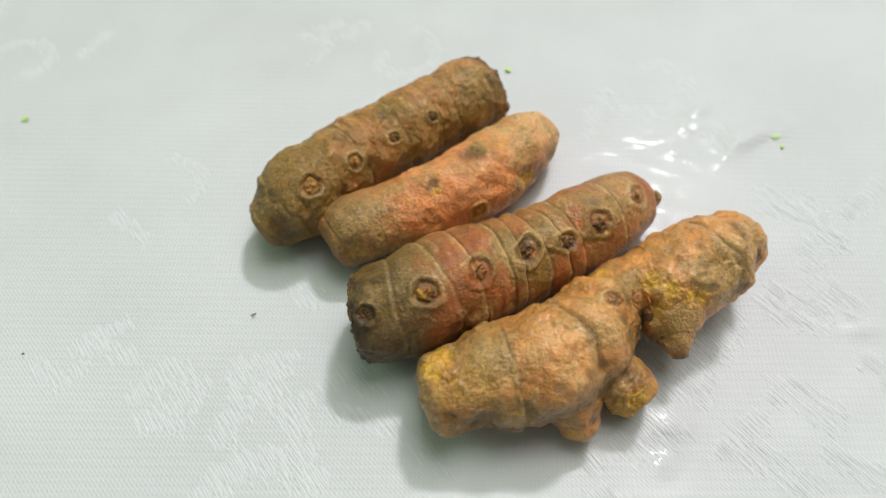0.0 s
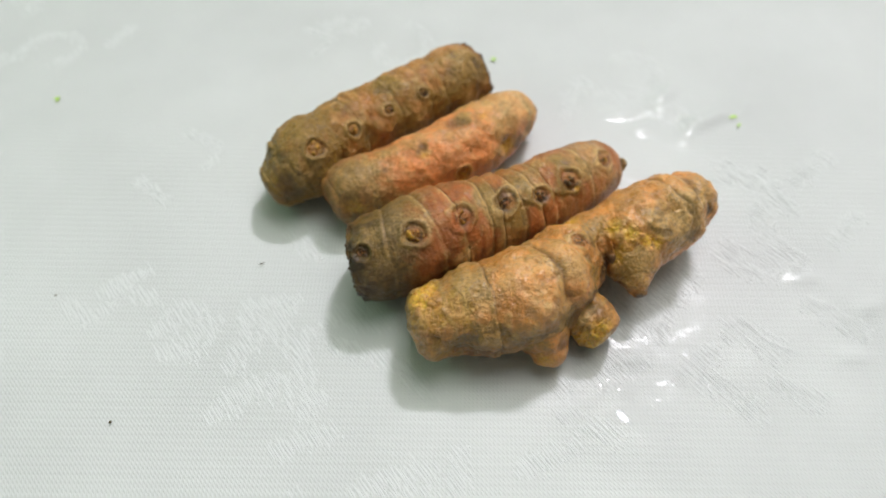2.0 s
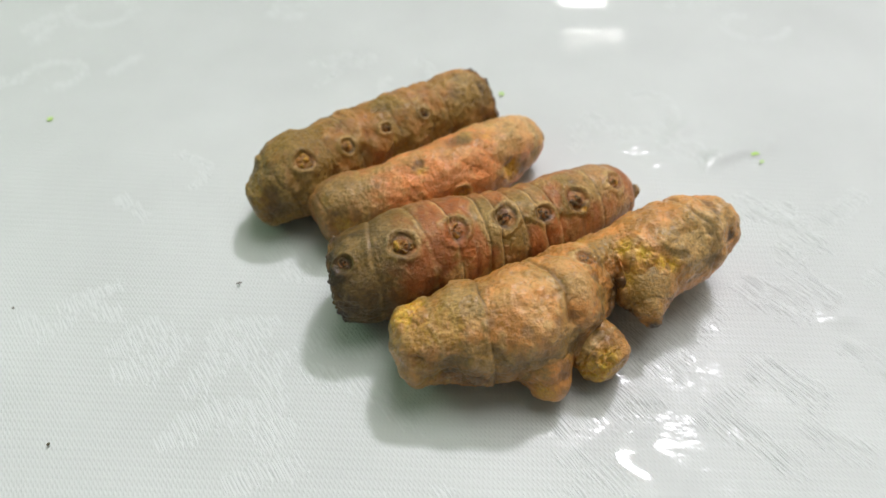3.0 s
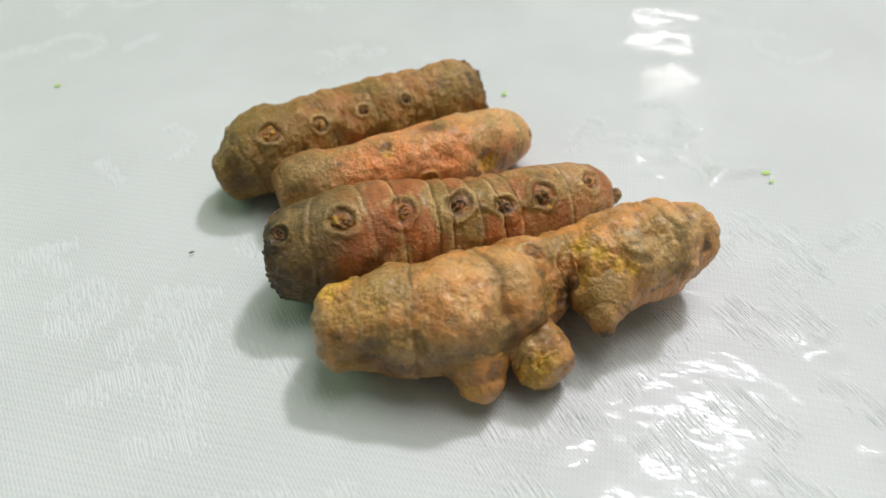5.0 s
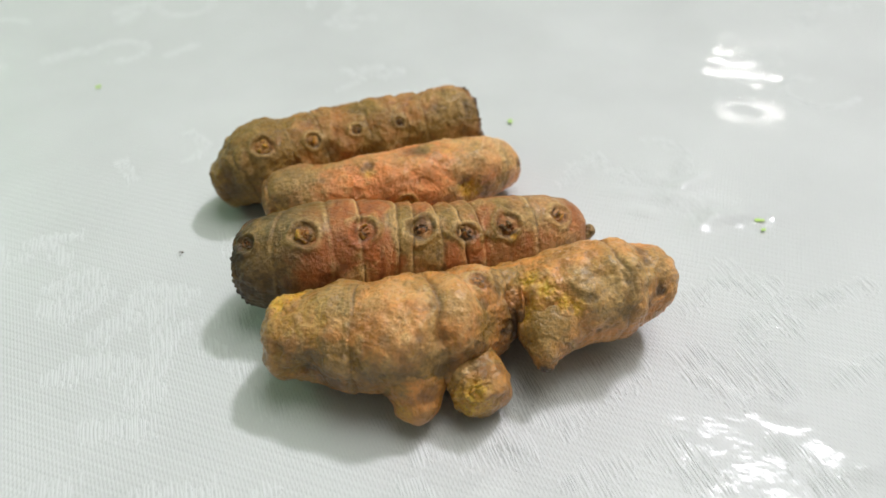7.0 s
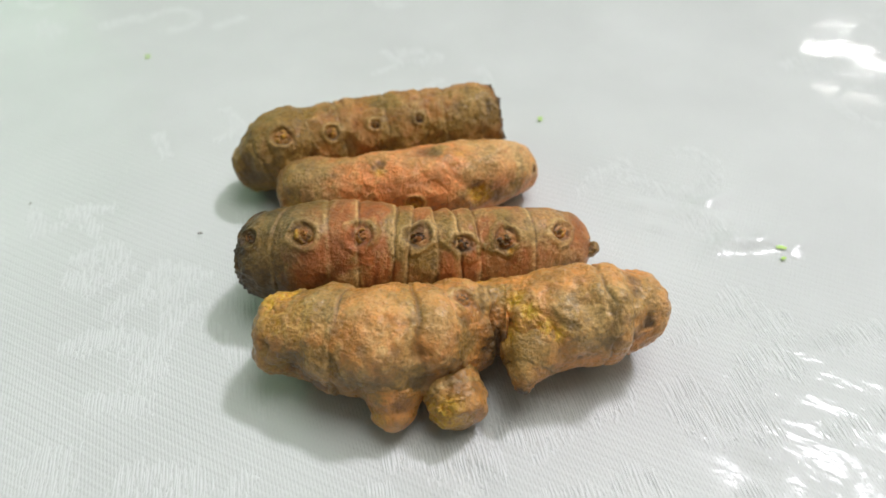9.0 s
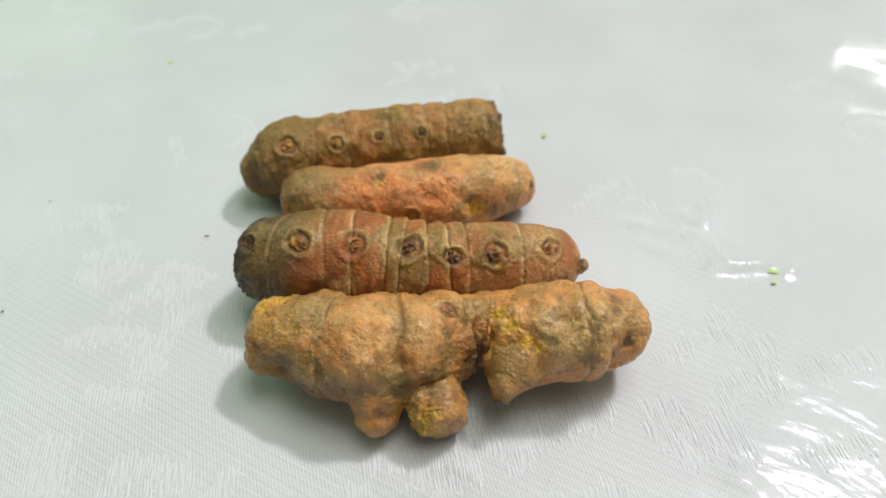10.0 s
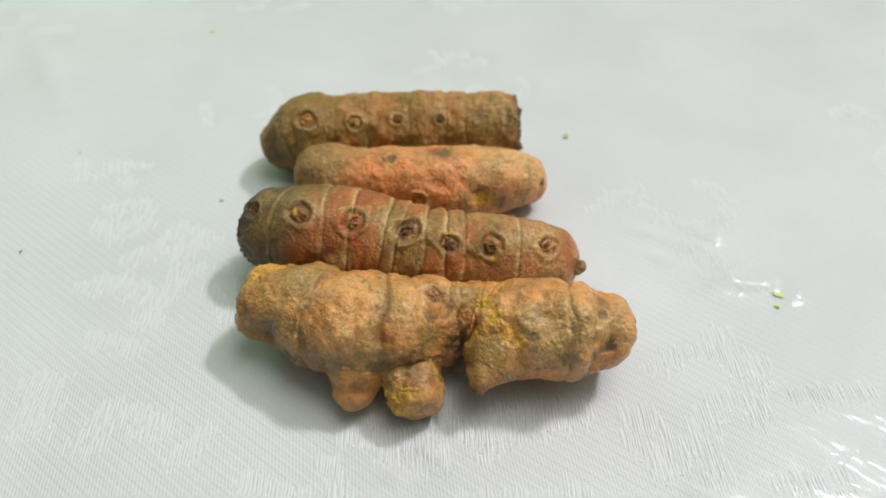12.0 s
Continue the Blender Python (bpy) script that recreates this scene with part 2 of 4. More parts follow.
def loft(stations, nu, nv, ends, squash=1.0):
    """A tube along the stations, closed at both ends ('dome' or 'cut'). Returns points, u, angle."""
    K = max(8, nu // 16)
    us = np.linspace(0, 1, nu)
    q, length = spline(stations, us)
    c, r = q[:, :3], q[:, 3]
    t = np.gradient(c, axis=0)
    t /= np.linalg.norm(t, axis=1)[:, None]
    rows = []
    for which, kind in ((0, ends[0]), (1, ends[1])):
        e, sign = (0, -1) if which == 0 else (nu - 1, 1)
        cap = []
        for k in range(1, K + 1):
            a = k / K * math.pi / 2
            if kind == "blunt":
                cap.append((c[e] + sign * t[e] * r[e] * 0.42 * math.sin(a), r[e] * max(math.cos(a) ** 0.55, 0.002), t[e], us[e] + sign * 0.42 * r[e] / length * math.sin(a)))
            elif kind == "dome":
                cap.append((c[e] + sign * t[e] * r[e] * 0.75 * math.sin(a), r[e] * max(math.cos(a), 0.002), t[e], us[e] + sign * 0.75 * r[e] / length * math.sin(a)))
            else:
                inner = 1 - k / K
                cap.append((c[e] - sign * t[e] * r[e] * 0.12 * math.sin(a), r[e] * max(inner, 0.002), t[e], us[e]))
        rows.append(cap)
    body = [(c[i], r[i], t[i], us[i]) for i in range(nu)]
    rows = rows[0][::-1] + body + rows[1]
    C = np.array([x[0] for x in rows])
    R = np.array([x[1] for x in rows])
    T = np.array([x[2] for x in rows])
    U = np.array([x[3] for x in rows])
    side = np.cross(T, (0, 0, 1.0))
    side /= np.linalg.norm(side, axis=1)[:, None]
    up = np.cross(side, T)
    th = np.linspace(0, 2 * math.pi, nv, endpoint=False)
    p = C[:, None] + R[:, None, None] * (np.cos(th)[None, :, None] * side[:, None] + squash * np.sin(th)[None, :, None] * up[:, None])
    return p, np.repeat(U[:, None], nv, 1), np.repeat(th[None], len(U), 0), length, K


def normals(p):
    du = np.gradient(p, axis=0)
    dv = np.roll(p, -1, 1) - np.roll(p, 1, 1)
    n = np.cross(dv, du)
    return n / (np.linalg.norm(n, axis=2)[..., None] + 1e-12)


def gap(a, b):
    return (a - b + math.pi) % (2 * math.pi) - math.pi


def rhizome_mesh(name, stations, mat, ends, creases, buds, patches, seed, nu=380, nv=250, rough=1.0, tone=0.4, squash=1.0, dimples=0.0, waviness=1.1, ringy=1.0, bulge=0.2, aged_shade=0.0, fresh_lit=0.0, knobs=(), papery=0.6, crumbly=0.4):
    """creases: (u, depth mm, width mm, slant). buds: (u, degrees, radius mm). patches: (u, degrees, radius mm, channel, weight).
    knobs: (u, degrees, radius mm, height mm), swellings and hollows."""
    p, U, th, length, K = loft(stations, nu, nv, ends, squash)
    n = normals(p)
    if ((p[len(p) // 2] - p[len(p) // 2].mean(0)) * n[len(p) // 2]).sum() < 0:
        n = -n
    flat = p.reshape(-1, 3)
    shape = U.shape
    rad = np.linalg.norm(p - p.mean(1)[:, None], axis=2)
    big = lumps(flat, 130, seed, 2).reshape(shape)
    mid_ = lumps(flat, 420, seed + 5, 3).reshape(shape)
    fine = lumps(flat, 1500, seed + 9, 2).reshape(shape)
    long_ = lumps(np.column_stack([U.ravel() * 14, np.cos(th).ravel() * 9, np.sin(th).ravel() * 9]), 1.0, seed + 3, 2).reshape(shape)
    h = rough * (0.9e-3 * big + 0.34e-3 * mid_ + 0.07e-3 * fine) - rough * 0.1e-3 * np.abs(long_)
    ring = lumps(np.column_stack([U.ravel() * length * 750, np.cos(th).ravel() * 1.8, np.sin(th).ravel() * 1.8]), 1.0, seed + 71, 3).reshape(shape)
    ring = ring * ringy
    flake = lumps(flat, 150, seed + 81, 4, 0.6).reshape(shape) + 0.35 * ring
    edge = np.exp(-((flake - 0.06) / 0.07) ** 2)
    flake = np.clip((flake - 0.0) / 0.12, 0, 1)
    flake = flake * flake * (3 - 2 * flake)
    h += rough * (0.11e-3 * flake + 0.14e-3 * ring)
    h -= dimples * 0.5e-3 * np.clip(lumps(flat, 330, seed + 41, 1).reshape(shape) - 0.25, 0, 1)
    wav = lumps(np.column_stack([np.cos(th).ravel() * 1.6, np.sin(th).ravel() * 1.6, U.ravel() * 3]), 1.0, seed + 7, 2).reshape(shape)
    skin_tone = tone + 0.8 * lumps(flat, 105, seed + 11, 4).reshape(shape) + 0.12 * mid_ + 0.12 - 0.3 * flake + 0.25 * ring
    vein = (1 - np.abs(lumps(flat, 210, seed + 51, 3).reshape(shape))) ** 9
    vein = vein * np.clip(0.5 + 1.2 * lumps(flat, 120, seed + 53, 1).reshape(shape), 0, 1)
    h -= rough * 0.07e-3 * vein
    h += crumbly * 0.22e-3 * mid_
    yellow = np.zeros(shape)
    pale = np.clip(0.5 * edge * (0.4 + lumps(flat, 110, seed + 61, 2).reshape(shape)) + 0.4 * big + 0.3 * ring + 0.2 * mid_, 0, 0.7)
    dark = np.maximum(np.clip(0.6 * lumps(flat, 170, seed + 21, 3).reshape(shape) - 0.5 * ring - 0.22, 0, 1) * 1.7, 0.14 * vein)
    # crumbly bark: pale flaking ridges, dark pits
    pale = np.maximum(pale, crumbly * np.clip(1.5 * mid_ - 0.3 + 0.5 * big, 0, 0.6))
    dark = np.maximum(dark, crumbly * np.clip(-1.5 * mid_ - 0.5, 0, 0.45))
    # bark darker towards the first end, paler towards the other: age, and light falloff put into the colour
    dark = np.maximum(dark, aged_shade * np.clip(1 - U / 0.35, 0, 1) * np.clip(0.8 + 0.9 * mid_, 0, 1.2))
    skin_tone = skin_tone - aged_shade * np.clip(1 - U / 0.3, 0, 1)
    pale = np.maximum(pale, fresh_lit * np.clip((U - 0.55) / 0.4, 0, 1) * np.clip(0.6 + 1.2 * big + 0.8 * mid_, 0, 1.2))
    for k, (cu, depth, width, slant) in enumerate(creases):
        d = (U - cu) * length - slant * 1e-3 * np.cos(th - 0.8) - waviness * 1e-3 * wav * (1 if k % 2 else -0.7)
        w = width * 1e-3
        strength = 0.6 + 0.75 * lumps(np.column_stack([th.ravel() * 0 + np.cos(th).ravel() * 2, np.sin(th).ravel() * 2, U.ravel() * 0 + k * 3.1]), 1.0, seed + 31, 2).reshape(shape)
        # a scale's edge: a swelling, a sharp step down with a thin dark line, a pale papery hem
        h += 1e-3 * depth * strength * (0.55 * np.exp(-((d + 1.6 * w) / (1.8 * w)) ** 2) - 0.9 * np.exp(-(d / (0.45 * w)) ** 2) - 0.25 * np.exp(-((d - 1.2 * w) / (1.2 * w)) ** 2))
        dark = np.maximum(dark, 0.7 * np.clip(strength, 0, 1) * np.exp(-(d / (0.36 * w)) ** 2) * min(1, depth / 0.35))
        skin_tone -= 0.45 * np.exp(-((d + 1.0 * w) / (1.1 * w)) ** 2)
        pale = np.maximum(pale, papery * np.clip(0.3 + strength, 0, 1) * np.exp(-((d + 0.85 * w) / (0.55 * w)) ** 2) * np.clip(0.75 + mid_ + 0.5 * fine, 0, 1.1))

    marks = np.array([-0.08] + sorted(c[0] for c in creases) + [1.08])
    k = np.clip(np.searchsorted(marks, U) - 1, 0, len(marks) - 2)
    span = (U - marks[k]) / np.maximum(marks[k + 1] - marks[k], 1e-6)
    h += bulge * 1e-3 * (np.sin(math.pi * np.clip(span, 0, 1)) - 0.5)

    def spot(cu, deg):
        i = np.argmin(np.abs(U[:, 0] - cu))
        j = int(round(deg % 360 / 360 * nv)) % nv
        return p[i, j]
    for cu, deg, size, high in knobs:
        rr = np.linalg.norm(p - spot(cu, deg), axis=2) * 1e3 / size * (1 + 0.25 * big)
        h += 1e-3 * high * np.exp(-rr ** 2)
    for cu, deg, size, *_ in buds:
        s = size * 1e-3
        rr = np.linalg.norm(p - spot(cu, deg), axis=2) * (1 + 0.3 * mid_ + 0.3 * lumps(flat, 260, seed + 91, 1).reshape(shape))
        h += 0.2 * s * np.exp(-((rr - 1.15 * s) / (0.3 * s)) ** 2) - 0.13 * s * np.exp(-((rr - 0.72 * s) / (0.2 * s)) ** 2) - 0.1 * s * np.exp(-(rr / (0.5 * s)) ** 2)
        dark = np.maximum(dark, np.clip(0.5 + 1.3 * mid_, 0, 0.9) * np.exp(-((rr - 0.78 * s) / (0.18 * s)) ** 2))
        skin_tone -= 0.5 * np.exp(-((rr - 1.2 * s) / (0.35 * s)) ** 2)
        pale = np.maximum(pale, np.clip(0.5 + 1.3 * big, 0, 0.85) * np.exp(-((rr - 1.2 * s) / (0.2 * s)) ** 2))
    for cu, deg, size, channel, weight in patches:
        rr = np.linalg.norm(p - spot(cu, deg), axis=2) * 1e3 / size + 0.45 * mid_ + 0.2 * fine
        a = weight * np.clip(1.6 - 1.6 * rr, 0, 1)
        if channel == "yellow":
            yellow = np.maximum(yellow, a)
            h += -0.25e-3 * a + 0.22e-3 * a * fine
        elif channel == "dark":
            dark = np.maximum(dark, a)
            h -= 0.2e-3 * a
        elif channel == "pale":
            pale = np.maximum(pale, a)
        elif channel == "orange":
            skin_tone += a
        else:
            skin_tone -= a
    for e, kind in ((0, ends[0]), (1, ends[1])):
        if kind == "cut":
            rows = slice(0, K) if e == 0 else slice(len(U) - K, len(U))
            edge = K if e == 0 else len(U) - K - 1
            h[rows] *= 0.5
            h[rows] += 0.3e-3 * mid_[rows]
            dark[rows] = np.maximum(dark[rows], 0.3 + 0.6 * mid_[rows])
            near = np.exp(-np.abs(np.arange(len(U)) - edge) / 7.0)[:, None]
            h += 0.55e-3 * near * (0.2 + fine + 0.5 * mid_)
            dark = np.maximum(dark, np.clip(0.75 + 0.9 * mid_, 0, 1) * near)
    pale = pale * (1 - np.clip(yellow, 0, 1))
    dark = dark * (1 - 0.8 * np.clip(yellow, 0, 1))
    p = p + n * h[..., None]
    p[0] = p[0].mean(0)
    p[-1] = p[-1].mean(0)
    p[..., 2] = np.maximum(p[..., 2], 0.0003 + 0.0003 * np.maximum(0, mid_))
    skin = np.stack([np.clip(skin_tone, 0, 1), np.clip(yellow, 0, 1), np.clip(dark, 0, 1), np.clip(pale, 0, 1)], -1).reshape(-1, 4)
    return grid_mesh(name, p.reshape(-1, 3), shape[0], nv, mat, True, skin), p, U, th, n


def bud_mesh(size, seed, char=0.0, raw=0.0):
    """A dried bud: nested scale rings round a button, about size metres in radius, facing +z."""
    nu, nv = 26, 40
    rho = np.linspace(0, 1, nu)[:, None] + np.zeros((1, nv))
    th = np.linspace(0, 2 * math.pi, nv, endpoint=False)[None] + np.zeros((nu, 1))
    flat = np.column_stack([(rho * np.cos(th)).ravel(), (rho * np.sin(th)).ravel(), np.zeros(nu * nv)])
    nz = lumps(flat + seed * 1.7, 2.6, seed, 3).reshape(nu, nv)
    swirl = rho * 6.0 + 1.5 * np.sin(th + seed) + 4.0 * nz
    z = 0.3 * (1 - rho ** 2) + 0.09 * np.cos(swirl) * (1 - 0.4 * rho) - 0.35 * rho ** 6 + 0.5 * nz * (1 - rho)
    r = size * rho * (1 + 0.4 * nz)
    v = np.stack([r * np.cos(th), (0.72 + 0.25 * math.sin(seed) ** 2) * r * np.sin(th), size * z], -1).reshape(-1, 3)
    dark = np.clip(0.3 + char - 0.45 * np.cos(swirl) + 0.9 * nz + 0.25 * np.sin(th + 2 * seed), 0, 0.95)
    dark = dark * (1 - np.clip(raw, 0, 0.8) * np.exp(-(rho / 0.6) ** 2))
    skin = np.stack([np.clip(0.8 + 0.6 * nz, 0, 1), np.clip(nz * 1.6 - 0.1 + raw * np.exp(-(rho / 0.65) ** 2), 0, 0.85), dark], -1).reshape(-1, 3)
    return v, skin, nu, nv


def rhizome(label, stations, mat, ends, creases, buds, patches, seed, lobes=(), **more):
    xs = np.array(stations)
    base = Vector((*xs[:, :2].mean(0), 0))
    top = new("turmeric_rhizome")
    top.location = base
    tagged(top, label, "turmeric", "turmeric rhizomes on the tablecloth")
    shift = Matrix.Translation(-base)
    me, p, U, th, n = rhizome_mesh("body", stations, mat, ends, creases, buds, patches, seed, **more)
    me.transform(shift)
    new("body", me).parent = top
    for k, (cu, deg, size, *look_) in enumerate(buds):
        i = np.argmin(np.abs(U[:, 0] - cu))
        j = int(round(deg % 360 / 360 * p.shape[1])) % p.shape[1]
        around = p[max(0, i - 4):i + 5, [(j + d) % p.shape[1] for d in range(-4, 5)]].reshape(-1, 3).mean(0)
        v, skin, bu, bv = bud_mesh(size * 0.8e-3, seed * 13 + k, *look_)
        bme = grid_mesh("bud", v, bu, bv, mat, True, skin)
        turn = Vector(n[i, j]).to_track_quat("Z", "Y").to_matrix().to_4x4()
        bme.transform(shift @ Matrix.Translation(Vector(around) - Vector(n[i, j]) * size * 0.05e-3) @ turn)
        ob = new("bud", bme)
        ob.parent = top
    for name, lobe_label, st, kinds, cr, pt, sd, tn in lobes:
        lme, *_ = rhizome_mesh(name, st, mat, kinds, cr, (), pt, sd, nu=110, nv=120, rough=1.1, tone=tn, ringy=0.15, waviness=0.6, bulge=0.0)
        lme.transform(shift)
        ob = new(name, lme)
        ob.parent = top
        tagged(ob, lobe_label)
    return top


# ---- room ----
def structure(name, lo, hi, mat):
    bm = bmesh.new()
    box(bm, lo, hi)
    return tagged(part(name, bm, mat), kind="structure")


structure("floor", (-0.95, -2.2, -0.85), (1.1, 1.5, -0.75), FLOOR)
# ceiling with an opening made for the added overhead fill lamp
bm = bmesh.new()
for lo, hi in (((-0.95, -2.2), (-0.2, 1.3)), ((0.96, -2.2), (1.1, 1.3)), ((-0.2, -2.2), (0.96, 0.0)), ((-0.2, 1.16), (0.96, 1.3))):
    box(bm, (*lo, 2.1), (*hi, 2.2))
tagged(part("ceiling", bm, CEILING), kind="structure")
structure("wall_south", (-0.95, -2.3, -0.75), (1.1, -2.2, 2.1), WALL_WHITE)


def wall_with_hole(name, axis, at, thick, a0, a1, holes, mat):
    """A wall across axis from a0 to a1, with openings (lo, hi, bottom, top) that follow one another."""
    bm = bmesh.new()

    def slab(p, q, z0, z1):
        if q - p < 1e-4 or z1 - z0 < 1e-4:
            return
        if axis == "y":
            box(bm, (p, at, z0), (q, at + thick, z1))
        else:
            box(bm, (at, p, z0), (at + thick, q, z1))
    x = a0
    for lo, hi, spans in holes:
        slab(x, lo, -0.75, 2.1)
        z = -0.75
        for z0, z1 in spans:
            slab(lo, hi, z, z0)
            z = z1
        slab(lo, hi, z, 2.1)
        x = hi
    slab(x, a1, -0.75, 2.1)
    return tagged(part(name, bm, mat), kind="structure")


wall_with_hole("wall_north", "y", 1.2, 0.1, -0.85, 1.1, [(0.12, 0.27, [(0.432, 0.605)]), (0.37, 0.69, [(1.68, 1.98)])], WALL_WHITE)
wall_with_hole("wall_west", "x", -0.85, 0.1, -2.2, 1.2, [(0.08, 0.58, [(0.22, 0.62)])], WALL_GREEN)

structure("wall_east", (1.0, -2.2, -0.75), (1.1, 1.2, 2.1), WALL_WHITE)

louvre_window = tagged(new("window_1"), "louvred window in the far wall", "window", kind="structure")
for z, high in ((0.4615, 0.018), (0.492, 0.017), (0.55, 0.05)):
    bm = bmesh.new()
    box(bm, (0.121, 1.225, z - high / 2), (0.269, 1.245, z + high / 2))
    bmesh.ops.bevel(bm, geom=bm.edges[:], offset=0.002, segments=1)
    part("slat", bm, LOUVRE, louvre_window)
# unseen blocks, added to shorten single stripes mirrored in the film
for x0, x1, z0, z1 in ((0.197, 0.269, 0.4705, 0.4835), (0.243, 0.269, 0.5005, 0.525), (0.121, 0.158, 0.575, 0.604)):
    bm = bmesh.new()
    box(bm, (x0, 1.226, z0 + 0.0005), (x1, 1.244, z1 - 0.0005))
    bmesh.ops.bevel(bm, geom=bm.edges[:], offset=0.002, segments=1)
    part("stripe_mask", bm, LOUVRE, louvre_window)

# ---- table ----
table = tagged(new("table"), "timber table under the white tablecloth", "table")
bm = bmesh.new()
box(bm, (-0.55, -0.3, -0.035), (0.65, 0.5, -0.004))
bmesh.ops.bevel(bm, geom=bm.edges[:], offset=0.004, segments=2)
part("tabletop", bm, TIMBER, table)
for x in (-0.5, 0.6):
    for y in (-0.25, 0.45):
        bm = bmesh.new()
        box(bm, (x - 0.025, y - 0.025, -0.75), (x + 0.025, y + 0.025, -0.035))
        bmesh.ops.bevel(bm, geom=bm.edges[:], offset=0.004, segments=2)
        part("leg", bm, TIMBER, table)


# long low creases of the film: from, to, half width, height
DENTS = [(0.058, 0.148), (0.072, 0.1555), (0.071, 0.1505), (0.083, 0.1445), (0.0885, 0.1475), (0.064, 0.1415), (0.047, 0.056), (0.050, 0.064), (0.098, 0.088), (0.112, 0.080), (0.104, 0.066)]
# single film blisters: place, half length, half width, height, turn
BLISTERS = [(0.0797, 0.1442, 0.005, 0.0024, 0.00078, 0.98), (0.0742, 0.1583, 0.005, 0.0024, 0.00078, 0.9), (0.0960, 0.1500, 0.004, 0.0022, 0.0006, 1.1)]
RUMPLES = [(0.052, 0.147, 0.098, 0.152, 0.0035, 0.0004), (0.060, 0.160, 0.080, 0.152, 0.003, 0.0003), (0.075, 0.060, 0.110, 0.085, 0.004, 0.0003),
           (0.085, 0.100, 0.125, 0.070, 0.004, 0.0003), (0.040, 0.055, 0.060, 0.035, 0.005, 0.0003), (-0.150, 0.120, -0.130, 0.070, 0.005, 0.0003),
           (0.076, 0.137, 0.094, 0.155, 0.0025, 0.0005), (-0.171, 0.109, -0.121, 0.089, 0.005, 0.0007)]


def cloth_height(x, y):
    """The lie of the cloth: faint waves, creases, blisters of the film."""
    flat = np.column_stack([x.ravel(), y.ravel(), 0 * x.ravel()])
    z = (0.00025 * lumps(flat, 28, 71, 3)).reshape(x.shape)
    for x0, y0, x1, y1, wide, high in RUMPLES:
        d = np.array((x1 - x0, y1 - y0))
        f = np.clip(((x - x0) * d[0] + (y - y0) * d[1]) / (d @ d), 0, 1)
        off = np.hypot(x - x0 - f * d[0], y - y0 - f * d[1])
        z += high * np.exp(-(off / wide) ** 2) * (0.3 + 0.7 * np.sin(math.pi * np.clip(f, 0.05, 0.95)))
    for k, (dx, dy) in enumerate(DENTS):
        a = 0.25 + 0.2 * math.sin(k * 2.3)
        ux, uy = (x - dx) * math.cos(a) + (y - dy) * math.sin(a), (y - dy) * math.cos(a) - (x - dx) * math.sin(a)
        z += 0.0006 * np.exp(-(ux / 0.0042) ** 2 - (uy / 0.0023) ** 2)
    for dx, dy, half, wide, high, a in BLISTERS:
        ux, uy = (x - dx) * math.cos(a) + (y - dy) * math.sin(a), (y - dy) * math.cos(a) - (x - dx) * math.sin(a)
        z += high * np.exp(-(ux / half) ** 2 - (uy / wide) ** 2)
    # a taut facet of the film, leaning slightly away from the front rhizome
    z -= 0.058 * (y - 0.05) * np.exp(-(np.hypot(x - 0.046, y - 0.05) / 0.011) ** 4)
    return z


def tablecloth():
    """A cloth over the table: flat on top with faint waves, falling at the rims."""
    def axis(lo, hi, near0, near1):
        a = np.concatenate([np.linspace(lo - 0.012, lo, 7)[:-1], np.linspace(lo, near0, 60)[:-1], np.linspace(near0, near1, 560), np.linspace(near1, hi, 60)[1:], np.linspace(hi, hi + 0.012, 7)[1:]])
        return a
    X, Y = axis(-0.55, 0.65, -0.22, 0.22), axis(-0.3, 0.5, -0.03, 0.34)
    x, y = np.meshgrid(X, Y, indexing="ij")
    z = cloth_height(x, y)
    fold = np.clip((np.abs(x - 0.05) - 0.6) / 0.012, 0, 1), np.clip((np.abs(y - 0.1) - 0.4) / 0.012, 0, 1)
    drop = np.maximum(fold[0], fold[1])
    z = z - 0.22 * drop ** 2 - 0.0006
    v = np.stack([x, y, z], -1).reshape(-1, 3)
    ob = new("tablecloth", grid_mesh("tablecloth", v, len(X), len(Y), CLOTH, False))
    return tagged(ob, "white damask tablecloth with a glossy finish, covering the table", "tablecloth")


cloth = tablecloth()

